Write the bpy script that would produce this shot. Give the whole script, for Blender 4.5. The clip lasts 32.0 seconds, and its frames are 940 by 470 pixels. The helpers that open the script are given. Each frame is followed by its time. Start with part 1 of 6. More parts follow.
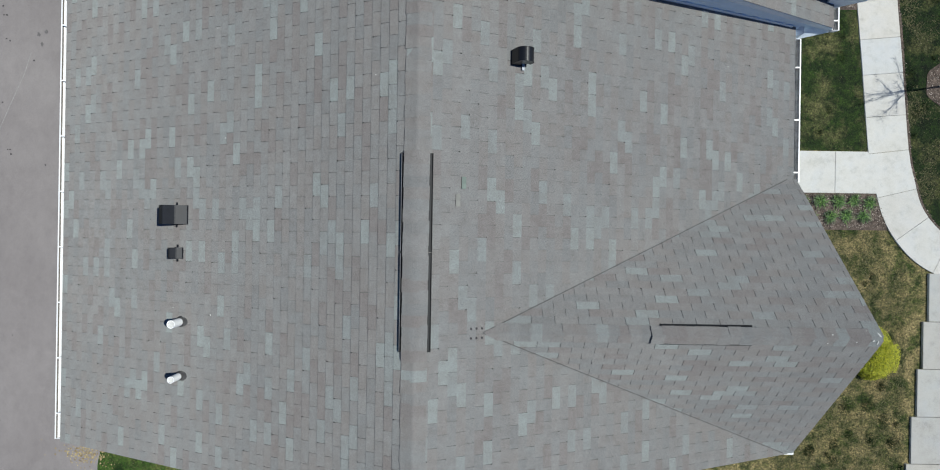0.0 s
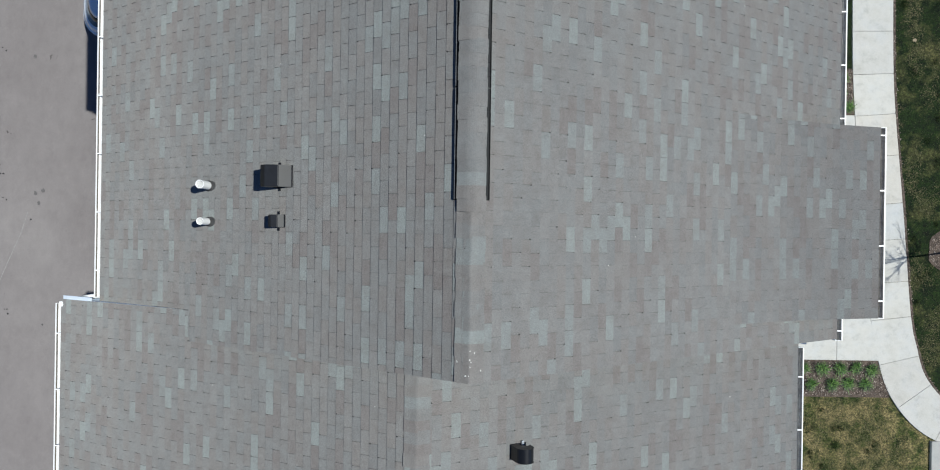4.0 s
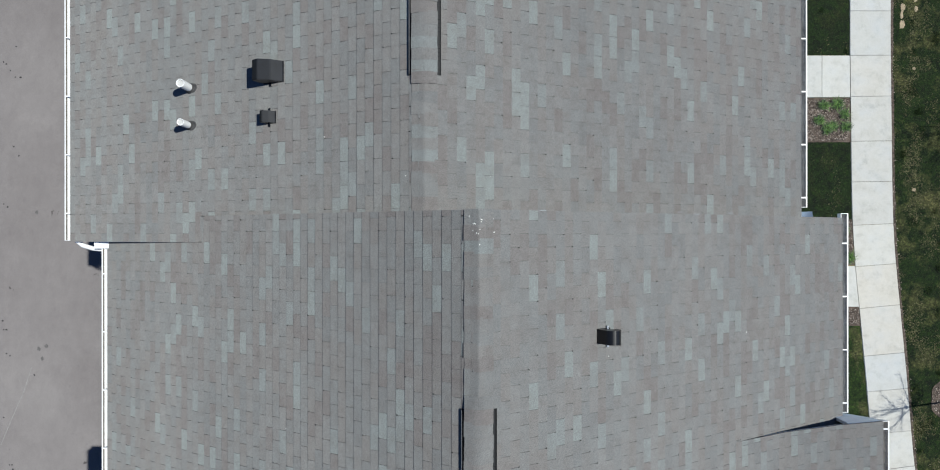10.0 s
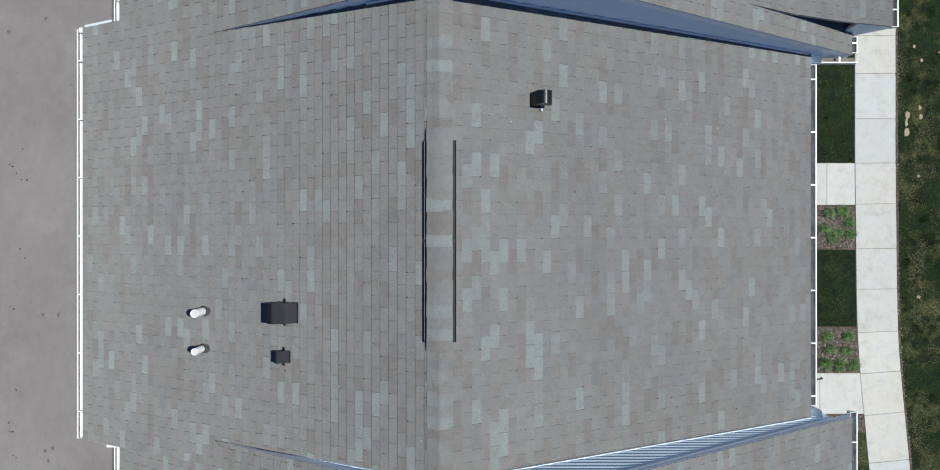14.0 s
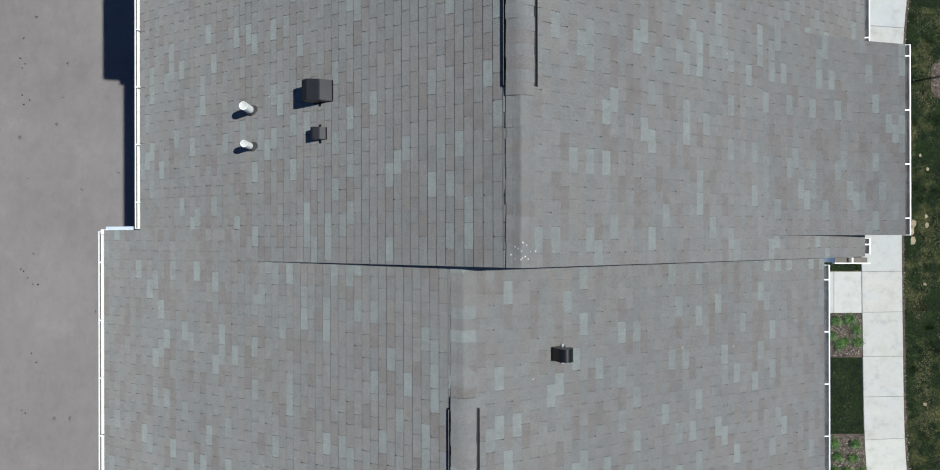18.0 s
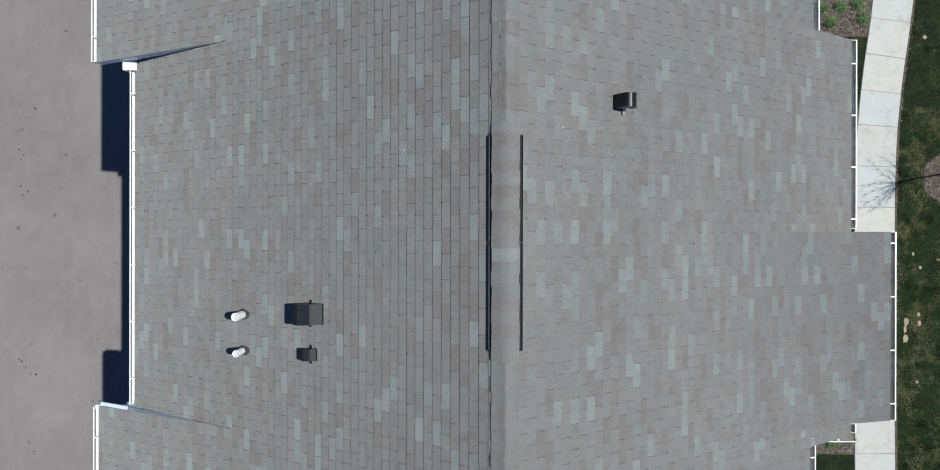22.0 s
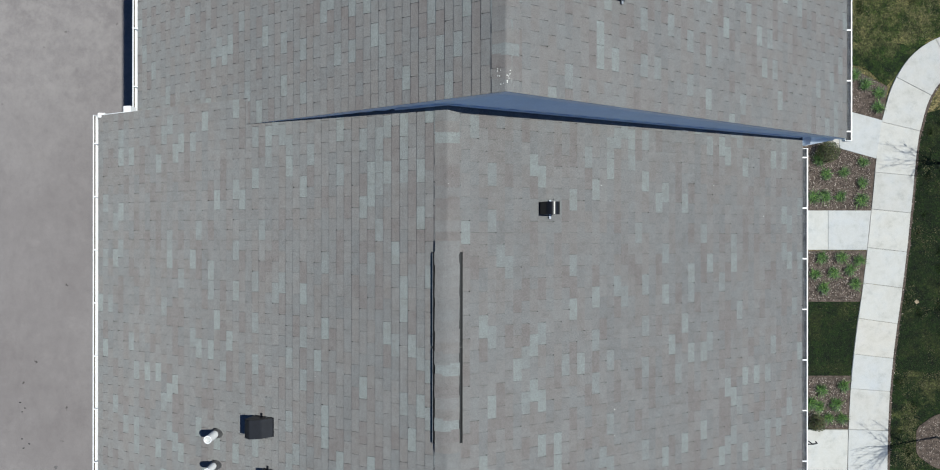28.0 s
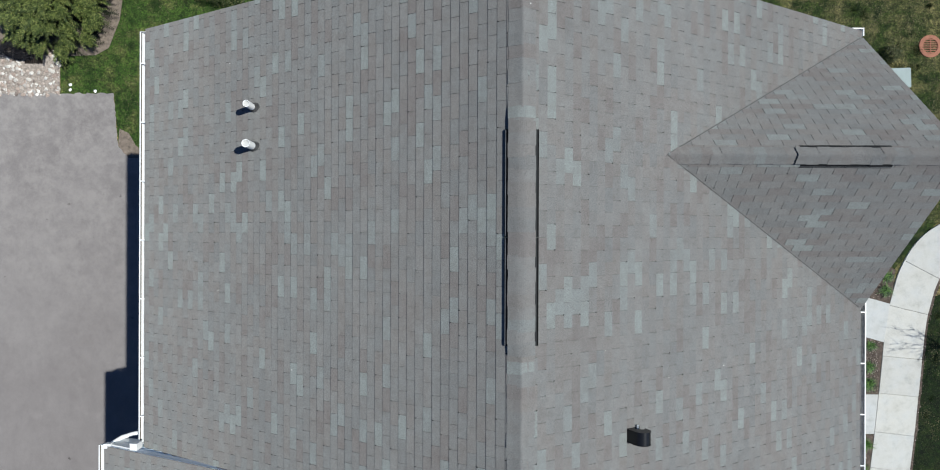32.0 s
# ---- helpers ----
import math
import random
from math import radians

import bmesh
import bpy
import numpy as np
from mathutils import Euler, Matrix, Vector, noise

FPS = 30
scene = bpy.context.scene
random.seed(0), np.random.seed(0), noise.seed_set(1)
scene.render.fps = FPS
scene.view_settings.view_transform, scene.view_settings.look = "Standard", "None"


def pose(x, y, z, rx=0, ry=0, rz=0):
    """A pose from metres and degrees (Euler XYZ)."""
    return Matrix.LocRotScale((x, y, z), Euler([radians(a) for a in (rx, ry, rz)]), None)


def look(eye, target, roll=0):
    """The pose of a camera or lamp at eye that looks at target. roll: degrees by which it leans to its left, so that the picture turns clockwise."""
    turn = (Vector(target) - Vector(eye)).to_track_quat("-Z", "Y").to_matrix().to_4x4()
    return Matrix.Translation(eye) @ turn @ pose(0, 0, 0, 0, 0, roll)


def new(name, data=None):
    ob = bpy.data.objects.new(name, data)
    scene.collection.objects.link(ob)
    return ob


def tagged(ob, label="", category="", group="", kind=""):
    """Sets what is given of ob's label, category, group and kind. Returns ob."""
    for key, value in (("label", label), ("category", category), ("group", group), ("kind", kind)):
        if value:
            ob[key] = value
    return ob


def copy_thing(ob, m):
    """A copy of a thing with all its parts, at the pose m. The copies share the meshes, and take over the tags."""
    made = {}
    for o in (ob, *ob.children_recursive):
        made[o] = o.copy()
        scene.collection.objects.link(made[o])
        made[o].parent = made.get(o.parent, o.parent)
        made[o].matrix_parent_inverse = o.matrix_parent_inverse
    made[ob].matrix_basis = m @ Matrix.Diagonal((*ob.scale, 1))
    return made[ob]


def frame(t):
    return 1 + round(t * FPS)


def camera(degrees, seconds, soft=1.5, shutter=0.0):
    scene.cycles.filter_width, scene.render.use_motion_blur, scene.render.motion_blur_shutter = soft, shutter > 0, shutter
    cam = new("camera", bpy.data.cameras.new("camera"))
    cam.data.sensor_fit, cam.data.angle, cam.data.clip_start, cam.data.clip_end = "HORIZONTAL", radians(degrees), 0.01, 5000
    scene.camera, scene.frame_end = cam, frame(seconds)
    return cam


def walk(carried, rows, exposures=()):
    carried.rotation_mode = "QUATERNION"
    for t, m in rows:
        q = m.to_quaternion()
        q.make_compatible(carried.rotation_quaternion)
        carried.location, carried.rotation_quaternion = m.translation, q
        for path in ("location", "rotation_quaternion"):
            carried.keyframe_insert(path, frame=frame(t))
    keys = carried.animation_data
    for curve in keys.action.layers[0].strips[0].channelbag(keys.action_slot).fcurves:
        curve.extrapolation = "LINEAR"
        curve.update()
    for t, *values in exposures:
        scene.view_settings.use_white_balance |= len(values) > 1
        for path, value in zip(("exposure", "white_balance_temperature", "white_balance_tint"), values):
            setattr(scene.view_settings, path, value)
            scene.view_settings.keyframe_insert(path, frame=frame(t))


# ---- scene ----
cam = camera(72.0, 32.0, soft=1.05)
ROWS = [
    (0.0, -0.000, -0.118, 19.561, 0.05, 0.01, 0.88),
    (0.5, 0.052, 0.356, 19.565, 0.04, 0.03, 0.88),
    (1.0, 0.044, 1.072, 19.572, 0.01, 0.04, 0.88),
    (1.5, 0.015, 2.035, 19.560, 0.02, 0.03, 0.91),
    (2.0, -0.010, 3.051, 19.551, 0.04, 0.02, 0.94),
    (2.5, -0.034, 4.166, 19.543, 0.01, 0.00, 0.95),
    (3.0, -0.050, 4.674, 19.496, -0.02, 0.01, 0.97),
    (3.5, -0.050, 4.743, 19.441, -0.06, 0.02, 0.96),
    (5.5, -0.102, 5.889, 19.432, -0.01, 0.01, 0.22),
    (6.0, -0.119, 5.935, 19.419, -0.00, 0.01, 0.20),
    (6.5, -0.148, 5.998, 19.394, 0.00, 0.03, 0.21),
    (7.0, -0.149, 6.237, 19.372, -0.01, 0.01, 0.21),
    (7.5, -0.132, 6.707, 19.374, -0.03, 0.04, 0.17),
    (8.0, -0.122, 7.278, 19.400, -0.05, 0.05, 0.09),
    (8.5, -0.120, 7.932, 19.437, -0.07, 0.05, -0.02),
    (9.0, -0.130, 8.548, 19.467, -0.05, 0.05, -0.05),
    (9.5, -0.136, 9.135, 19.468, -0.02, 0.06, -0.06),
    (10.0, -0.138, 9.614, 19.475, -0.00, 0.04, -0.04),
    (10.5, -0.149, 10.075, 19.485, -0.02, 0.02, -0.06),
    (11.0, -0.170, 10.480, 19.467, -0.02, 0.01, -0.01),
    (11.5, -0.182, 10.876, 19.478, -0.00, 0.00, 0.01),
    (12.0, -0.201, 11.250, 19.483, -0.02, 0.02, -0.00),
    (12.5, -0.244, 11.643, 19.484, -0.02, -0.00, -0.03),
    (13.0, -0.279, 12.032, 19.482, -0.01, -0.01, -0.05),
    (13.5, -0.314, 12.443, 19.483, -0.01, -0.02, -0.07),
    (14.0, -0.324, 12.842, 19.517, 0.00, -0.00, -0.03),
    (14.5, -0.349, 13.274, 19.531, -0.02, 0.01, -0.05),
    (16.5, -0.502, 15.031, 19.577, -0.02, -0.02, -0.06),
    (17.0, -0.523, 15.437, 19.602, 0.00, -0.01, -0.05),
    (17.5, -0.570, 15.820, 19.612, 0.02, -0.03, -0.06),
    (18.0, -0.613, 16.120, 19.637, 0.03, -0.04, -0.12),
    (18.5, -0.651, 16.396, 19.665, 0.06, -0.06, -0.15),
    (19.0, -0.677, 16.683, 19.695, 0.05, -0.10, -0.09),
    (19.5, -0.676, 17.036, 19.715, 0.02, -0.08, -0.02),
    (20.0, -0.674, 17.416, 19.728, -0.02, -0.08, 0.02),
    (20.5, -0.675, 17.834, 19.737, -0.04, -0.07, 0.08),
    (21.0, -0.643, 18.265, 19.743, -0.08, -0.05, 0.08),
    (21.5, -0.563, 18.675, 19.751, -0.07, -0.05, 0.11),
    (22.0, -0.448, 19.086, 19.760, -0.05, 0.01, 0.11),
    (22.5, -0.338, 19.669, 19.776, -0.04, 0.08, 0.10),
    (23.0, -0.280, 20.426, 19.793, -0.03, 0.06, 0.12),
    (23.5, -0.245, 21.386, 19.819, -0.04, 0.06, 0.11),
    (24.0, -0.238, 22.326, 19.859, -0.01, 0.07, 0.08),
    (24.5, -0.260, 23.234, 19.890, -0.01, 0.06, 0.08),
    (26.5, -0.292, 24.437, 19.907, -0.01, -0.01, 0.11),
    (27.0, -0.295, 25.151, 19.924, -0.00, -0.04, 0.10),
    (27.5, -0.333, 26.225, 19.951, 0.00, -0.02, 0.06),
    (28.0, -0.372, 27.174, 19.959, 0.02, -0.02, 0.05),
    (28.5, -0.399, 27.714, 19.943, 0.01, 0.00, 0.04),
    (29.0, -0.407, 27.760, 19.909, -0.01, 0.00, 0.03),
    (29.5, -0.401, 27.761, 19.859, -0.01, 0.01, 0.06),
    (30.0, -0.415, 28.110, 19.844, 0.02, -0.02, 0.09),
    (30.5, -0.452, 28.946, 19.827, 0.03, -0.05, 0.10),
    (31.0, -0.484, 30.033, 19.824, 0.01, -0.07, 0.13),
    (31.5, -0.518, 31.399, 19.854, -0.04, -0.04, 0.19),
    (32.0, -0.549, 32.805, 19.845, -0.07, -0.02, 0.23),
]
walk(cam, [(t, pose(x, y, z, rx, ry, rz)) for t, x, y, z, rx, ry, rz in ROWS], [(0.0, 0.12), (32.0, 0.12)])

# ---- world, sun ----
SUN = Vector((0.483, 0.078, 0.872)).normalized()
world = bpy.data.worlds.new("sky")
scene.world = world
world.use_nodes = True
wn = world.node_tree.nodes
sky = wn.new("ShaderNodeTexSky")
sky.sky_type, sky.sun_disc = "NISHITA", False
sky.ozone_density, sky.dust_density = 2.0, 0.3
sky.sun_elevation = math.asin(SUN.z)
sky.sun_rotation = math.atan2(SUN.x, SUN.y)
balance = wn.new("ShaderNodeMix")
balance.data_type, balance.blend_type = "RGBA", "MULTIPLY"
balance.inputs[0].default_value, balance.inputs[7].default_value = 1.0, (0.66, 1.0, 1.5, 1)
world.node_tree.links.new(sky.outputs[0], balance.inputs[6])
world.node_tree.links.new(balance.outputs[2], wn["Background"].inputs[0])
wn["Background"].inputs[1].default_value = 0.039
sun = new("sun", bpy.data.lights.new("sun", "SUN"))
sun.data.energy, sun.data.angle, sun.data.color = 5.0, radians(0.53), (0.966, 0.985, 0.928)
sun.matrix_basis = look(SUN * 60, (0, 0, 0))


# ---- materials ----
def material(name, rough=0.8, metal=0.0, diffuse_rough=0.0):
    m = bpy.data.materials.new(name)
    m.use_nodes = True
    b = m.node_tree.nodes["Principled BSDF"]
    b.inputs["Roughness"].default_value = rough
    b.inputs["Metallic"].default_value = metal
    b.inputs["Diffuse Roughness"].default_value = diffuse_rough
    b.inputs["Specular IOR Level"].default_value = 0.3
    return m, m.node_tree.nodes, m.node_tree.links, b


def noise_tex(nodes, links, scale, detail=4.0, rough=0.6, coords="Object", stretch=None):
    tc = nodes.new("ShaderNodeTexCoord")
    n = nodes.new("ShaderNodeTexNoise")
    n.inputs["Scale"].default_value, n.inputs["Detail"].default_value, n.inputs["Roughness"].default_value = scale, detail, rough
    src = nodes.new("ShaderNodeNewGeometry").outputs["Position"] if coords == "World" else tc.outputs[coords]
    if stretch:
        mp = nodes.new("ShaderNodeMapping")
        mp.inputs["Scale"].default_value = stretch
        links.new(src, mp.inputs[0])
        src = mp.outputs[0]
    links.new(src, n.inputs["Vector"])
    return n


def ramp(nodes, links, src, stops, constant=False):
    r = nodes.new("ShaderNodeValToRGB")
    r.color_ramp.interpolation = "CONSTANT" if constant else "LINEAR"
    el = r.color_ramp.elements
    while len(el) < len(stops):
        el.new(0.5)
    for e, (p, c) in zip(el, stops):
        e.position, e.color = p, (*c, 1)
    links.new(src, r.inputs[0])
    return r


def mixed(nodes, links, a, b, fac, mode="MIX"):
    x = nodes.new("ShaderNodeMix")
    x.data_type, x.blend_type = "RGBA", mode
    for sock, v in ((x.inputs[6], a), (x.inputs[7], b)):
        if isinstance(v, tuple):
            sock.default_value = (*v, 1)
        else:
            links.new(v, sock)
    if isinstance(fac, float):
        x.inputs[0].default_value = fac
    else:
        links.new(fac, x.inputs[0])
    return x.outputs[2]


def bumped(nodes, links, b, height, strength, distance):
    k = nodes.new("ShaderNodeBump")
    k.inputs["Strength"].default_value, k.inputs["Distance"].default_value = strength, distance
    links.new(height, k.inputs["Height"])
    links.new(k.outputs[0], b.inputs["Normal"])


def simple(name, color, rough=0.5, metal=0.0, vary=0.12, scale=6.0, bump=0.0, fine=60.0, coords="Object"):
    m, n, l, b = material(name, rough, metal)
    big = noise_tex(n, l, scale, 5, 0.65, coords)
    lo = tuple(c * (1 - vary) for c in color)
    hi = tuple(min(1, c * (1 + vary)) for c in color)
    c1 = ramp(n, l, big.outputs[0], [(0.3, lo), (0.7, hi)]).outputs[0]
    small = noise_tex(n, l, fine, 3, 0.6, coords)
    c2 = ramp(n, l, small.outputs[0], [(0.3, (1 - vary,) * 3), (0.75, (1, 1, 1))]).outputs[0]
    l.new(mixed(n, l, c1, c2, 1.0, "MULTIPLY"), b.inputs["Base Color"])
    if bump:
        bumped(n, l, b, small.outputs[0], bump, 0.01)
    return m


SHINGLE_STOPS = [
    (0.0, (0.178, 0.168, 0.165)), (0.13, (0.190, 0.184, 0.180)), (0.32, (0.186, 0.186, 0.185)), (0.50, (0.196, 0.195, 0.193)),
    (0.66, (0.187, 0.190, 0.190)), (0.80, (0.177, 0.180, 0.181)), (0.87, (0.203, 0.217, 0.217)), (0.94, (0.216, 0.234, 0.232))]


def shingle_material(name, source):
    m, n, l, b = material(name, 0.95, 0.0, 0.72)
    b.inputs["Specular IOR Level"].default_value = 0.12
    if source == "object":
        rnd = n.new("ShaderNodeObjectInfo").outputs["Random"]
    else:
        rnd = n.new("ShaderNodeNewGeometry").outputs["Random Per Island"]
    base = ramp(n, l, rnd, SHINGLE_STOPS, True).outputs[0]
    grain = noise_tex(n, l, 130, 3, 0.8, "World")
    g = ramp(n, l, grain.outputs[0], [(0.34, (0.57, 0.57, 0.57)), (0.50, (1.0, 1.0, 1.0)), (0.66, (1.45, 1.45, 1.45))]).outputs[0]
    blend = noise_tex(n, l, 6.0, 3, 0.65, "World")
    w = ramp(n, l, blend.outputs[0], [(0.32, (0.94, 0.92, 0.91)), (0.5, (1.0, 1.0, 1.0)), (0.68, (1.04, 1.06, 1.06))]).outputs[0]
    stain = noise_tex(n, l, 0.5, 4, 0.6, "World", (1.0, 0.35, 1.0))
    s = ramp(n, l, stain.outputs[0], [(0.3, (0.94, 0.94, 0.94)), (0.7, (1.05, 1.04, 1.03))]).outputs[0]
    c = mixed(n, l, mixed(n, l, mixed(n, l, base, g, 1.0, "MULTIPLY"), w, 1.0, "MULTIPLY"), s, 1.0, "MULTIPLY")
    l.new(c, b.inputs["Base Color"])
    bumped(n, l, b, grain.outputs[0], 0.35, 0.002)
    return m


SHINGLE = shingle_material("shingle_granules", "object")
SHINGLE_FIELD = shingle_material("shingle_granules_field", "island")
SLOT_SHADE = simple("slot_shade_dot", (0.035, 0.034, 0.034), 0.9, vary=0.2)
DECK = simple("grey_underlay", (0.135, 0.133, 0.132), 0.95, vary=0.2)
WHITE = simple("white_aluminium", (0.78, 0.79, 0.80), 0.35, vary=0.05, scale=3)
SIDING = simple("pale_blue_vinyl_siding", (0.70, 0.82, 0.91), 0.45, vary=0.05, scale=2, fine=30)
TRIM = simple("bluish_white_trim_paint", (0.73, 0.81, 0.90), 0.45, vary=0.06, scale=3)
TROUGH = simple("gutter_silt", (0.17, 0.15, 0.13), 0.7, vary=0.3, scale=8)
SHADE_LINE = simple("dark_shade_line", (0.115, 0.113, 0.113), 0.9, vary=0.2)
LINER = simple("gutter_shade_lining", (0.46, 0.43, 0.39), 0.8, vary=0.35, scale=7)
BLACK = simple("black_painted_metal", (0.010, 0.012, 0.017), 0.42, 0.0, vary=0.25, scale=9)
BLACK.node_tree.nodes["Principled BSDF"].inputs["Specular IOR Level"].default_value = 0.22
BLACK_MATT = simple("black_plastic_vent", (0.012, 0.012, 0.013), 0.7, vary=0.3, scale=20)
BLACK_PLASTIC = simple("black_plastic_baffle", (0.012, 0.013, 0.015), 0.6, vary=0.2)
PALE_LIP = simple("pale_lip_line", (0.22, 0.225, 0.235), 0.6, vary=0.3, scale=5)
HOOD_BLACK = simple("glossy_black_hood", (0.010, 0.011, 0.014), 0.30, 0.0, vary=0.2, scale=9)
PVC = simple("white_pvc", (0.83, 0.84, 0.84), 0.4, vary=0.04)
RUBBER = simple("grey_rubber_boot", (0.085, 0.084, 0.085), 0.75, vary=0.35, scale=14)
BORE = simple("bore_shade_grey", (0.55, 0.55, 0.54), 0.8, vary=0.2)
SEALANT = simple("white_sealant", (0.55, 0.55, 0.53), 0.6, vary=0.1)
DROPPING = simple("white_dropping", (0.7, 0.7, 0.67), 0.8, vary=0.15)
GREY_METAL = simple("bare_grey_metal", (0.33, 0.36, 0.40), 0.45, 0.4, vary=0.15)
BARK = simple("grey_bark", (0.13, 0.11, 0.095), 0.9, vary=0.3, scale=14)
RUST = simple("rusty_iron", (0.31, 0.135, 0.088), 0.85, vary=0.2, scale=9)
IRON = simple("dark_iron", (0.02, 0.019, 0.018), 0.7, vary=0.3)


def asphalt():
    m, n, l, b = material("worn_asphalt", 0.92, 0.0, 1.0)
    big = noise_tex(n, l, 0.35, 6, 0.62, "World")
    c1 = ramp(n, l, big.outputs[0], [(0.3, (0.168, 0.154, 0.155)), (0.55, (0.193, 0.179, 0.180)), (0.75, (0.215, 0.201, 0.201))]).outputs[0]
    wear = noise_tex(n, l, 3.2, 7, 0.75, "World", (1.0, 0.6, 1.0))
    c2 = ramp(n, l, wear.outputs[0], [(0.32, (0.92, 0.915, 0.92)), (0.5, (1.0, 1.0, 1.0)), (0.68, (1.07, 1.07, 1.07))]).outputs[0]
    grain = noise_tex(n, l, 75, 3, 0.75, "World")
    c3 = ramp(n, l, grain.outputs[0], [(0.3, (0.78, 0.78, 0.78)), (0.7, (1.18, 1.18, 1.18))]).outputs[0]
    spots = noise_tex(n, l, 2.6, 3, 0.6, "World")
    c4 = ramp(n, l, spots.outputs[0], [(0.715, (1, 1, 1)), (0.75, (0.4, 0.38, 0.38))]).outputs[0]
    c = mixed(n, l, mixed(n, l, mixed(n, l, c1, c2, 1.0, "MULTIPLY"), c3, 1.0, "MULTIPLY"), c4, 1.0, "MULTIPLY")
    # pale scuffs all over, and silt washed towards the drain at the north end
    pale = noise_tex(n, l, 1.1, 8, 0.8, "World")
    f = ramp(n, l, pale.outputs[0], [(0.55, (0, 0, 0)), (0.72, (0.5, 0.5, 0.5))]).outputs[0]
    c = mixed(n, l, c, (0.245, 0.228, 0.226), f)
    geo = n.new("ShaderNodeNewGeometry")
    sep = n.new("ShaderNodeSeparateXYZ")
    l.new(geo.outputs["Position"], sep.inputs[0])
    rng = n.new("ShaderNodeMapRange")
    rng.inputs["From Min"].default_value, rng.inputs["From Max"].default_value = 27.0, 37.5
    l.new(sep.outputs["Y"], rng.inputs["Value"])
    silt = noise_tex(n, l, 1.7, 8, 0.8, "World")
    s = ramp(n, l, silt.outputs[0], [(0.42, (0.08, 0.08, 0.08)), (0.60, (0.9, 0.9, 0.9))]).outputs[0]
    mul = n.new("ShaderNodeMath")
    mul.operation = "MULTIPLY"
    l.new(rng.outputs[0], mul.inputs[0])
    l.new(s, mul.inputs[1])
    l.new(mixed(n, l, c, (0.275, 0.258, 0.252), mul.outputs[0]), b.inputs["Base Color"])
    bumped(n, l, b, grain.outputs[0], 0.5, 0.004)
    return m


def concrete(name, tint):
    m, n, l, b = material(name, 0.85, 0.0, 0.4)
    rnd = n.new("ShaderNodeObjectInfo").outputs["Random"]
    base = ramp(n, l, rnd, [(p, tuple(c * k for c, k in zip(tint, q))) for p, q in ((0.0, (1.06, 1.015, 0.945)), (0.25, (1.02, 0.99, 0.945)), (0.5, (0.96, 0.96, 0.945)), (0.75, (1.05, 1.035, 0.995)), (1.0, (0.965, 0.98, 0.99)))]).outputs[0]
    big = noise_tex(n, l, 1.7, 6, 0.65, "World")
    c2 = ramp(n, l, big.outputs[0], [(0.3, (0.93, 0.92, 0.90)), (0.5, (1.0, 1.0, 1.0)), (0.75, (0.95, 0.98, 1.03))]).outputs[0]
    grime = noise_tex(n, l, 3.3, 9, 0.78, "World")
    c4 = ramp(n, l, grime.outputs[0], [(0.33, (0.80, 0.80, 0.795)), (0.47, (0.97, 0.97, 0.965)), (0.55, (1.0, 1.0, 1.0)), (0.7, (1.04, 1.03, 1.01))]).outputs[0]
    base = mixed(n, l, base, c4, 1.0, "MULTIPLY")
    grain = noise_tex(n, l, 70, 3, 0.6, "World")
    c3 = ramp(n, l, grain.outputs[0], [(0.3, (0.9, 0.9, 0.9)), (0.7, (1.05, 1.05, 1.05))]).outputs[0]
    l.new(mixed(n, l, mixed(n, l, base, c2, 1.0, "MULTIPLY"), c3, 1.0, "MULTIPLY"), b.inputs["Base Color"])
    bumped(n, l, b, grain.outputs[0], 0.3, 0.003)
    return m


def turf(name, dark, light, straw, lo, hi, patch=1.1):
    """Grass with dry straw patches between lo and hi of a noise, and pale flecks."""
    m, n, l, b = material(name, 0.95, 0.0, 0.6)
    big = noise_tex(n, l, patch, 7, 0.68, "World")
    f = ramp(n, l, big.outputs[0], [(lo, (0, 0, 0)), (hi, (1, 1, 1))]).outputs[0]
    mid = noise_tex(n, l, 4.0, 6, 0.72, "World")
    green = ramp(n, l, mid.outputs[0], [(0.34, dark), (0.66, light)]).outputs[0]
    dry = noise_tex(n, l, 13, 5, 0.75, "World")
    tan = ramp(n, l, dry.outputs[0], [(0.32, tuple(c * 0.5 for c in straw)), (0.7, tuple(c * 1.35 for c in straw))]).outputs[0]
    fine = noise_tex(n, l, 17, 5, 0.85, "World")
    grain = ramp(n, l, fine.outputs[0], [(0.33, (0.12, 0.13, 0.12)), (0.5, (0.9, 0.9, 0.9)), (0.67, (2.3, 2.2, 2.0))]).outputs[0]
    clump = noise_tex(n, l, 2.4, 4, 0.6, "World")
    d = ramp(n, l, clump.outputs[0], [(0.53, (1, 1, 1)), (0.65, (0.35, 0.45, 0.35))]).outputs[0]
    c = mixed(n, l, mixed(n, l, mixed(n, l, green, tan, f), d, 1.0, "MULTIPLY"), grain, 1.0, "MULTIPLY")
    fleck = noise_tex(n, l, 24, 2, 0.6, "World")
    k = ramp(n, l, fleck.outputs[0], [(0.68, (0, 0, 0)), (0.80, (0.3, 0.3, 0.3))]).outputs[0]
    l.new(mixed(n, l, c, (0.27, 0.26, 0.17), k), b.inputs["Base Color"])
    bumped(n, l, b, fine.outputs[0], 0.8, 0.03)
    return m


def island_material(name, stops, rough=0.7):
    m, n, l, b = material(name, rough)
    rnd = n.new("ShaderNodeNewGeometry").outputs["Random Per Island"]
    l.new(ramp(n, l, rnd, stops).outputs[0], b.inputs["Base Color"])
    return m


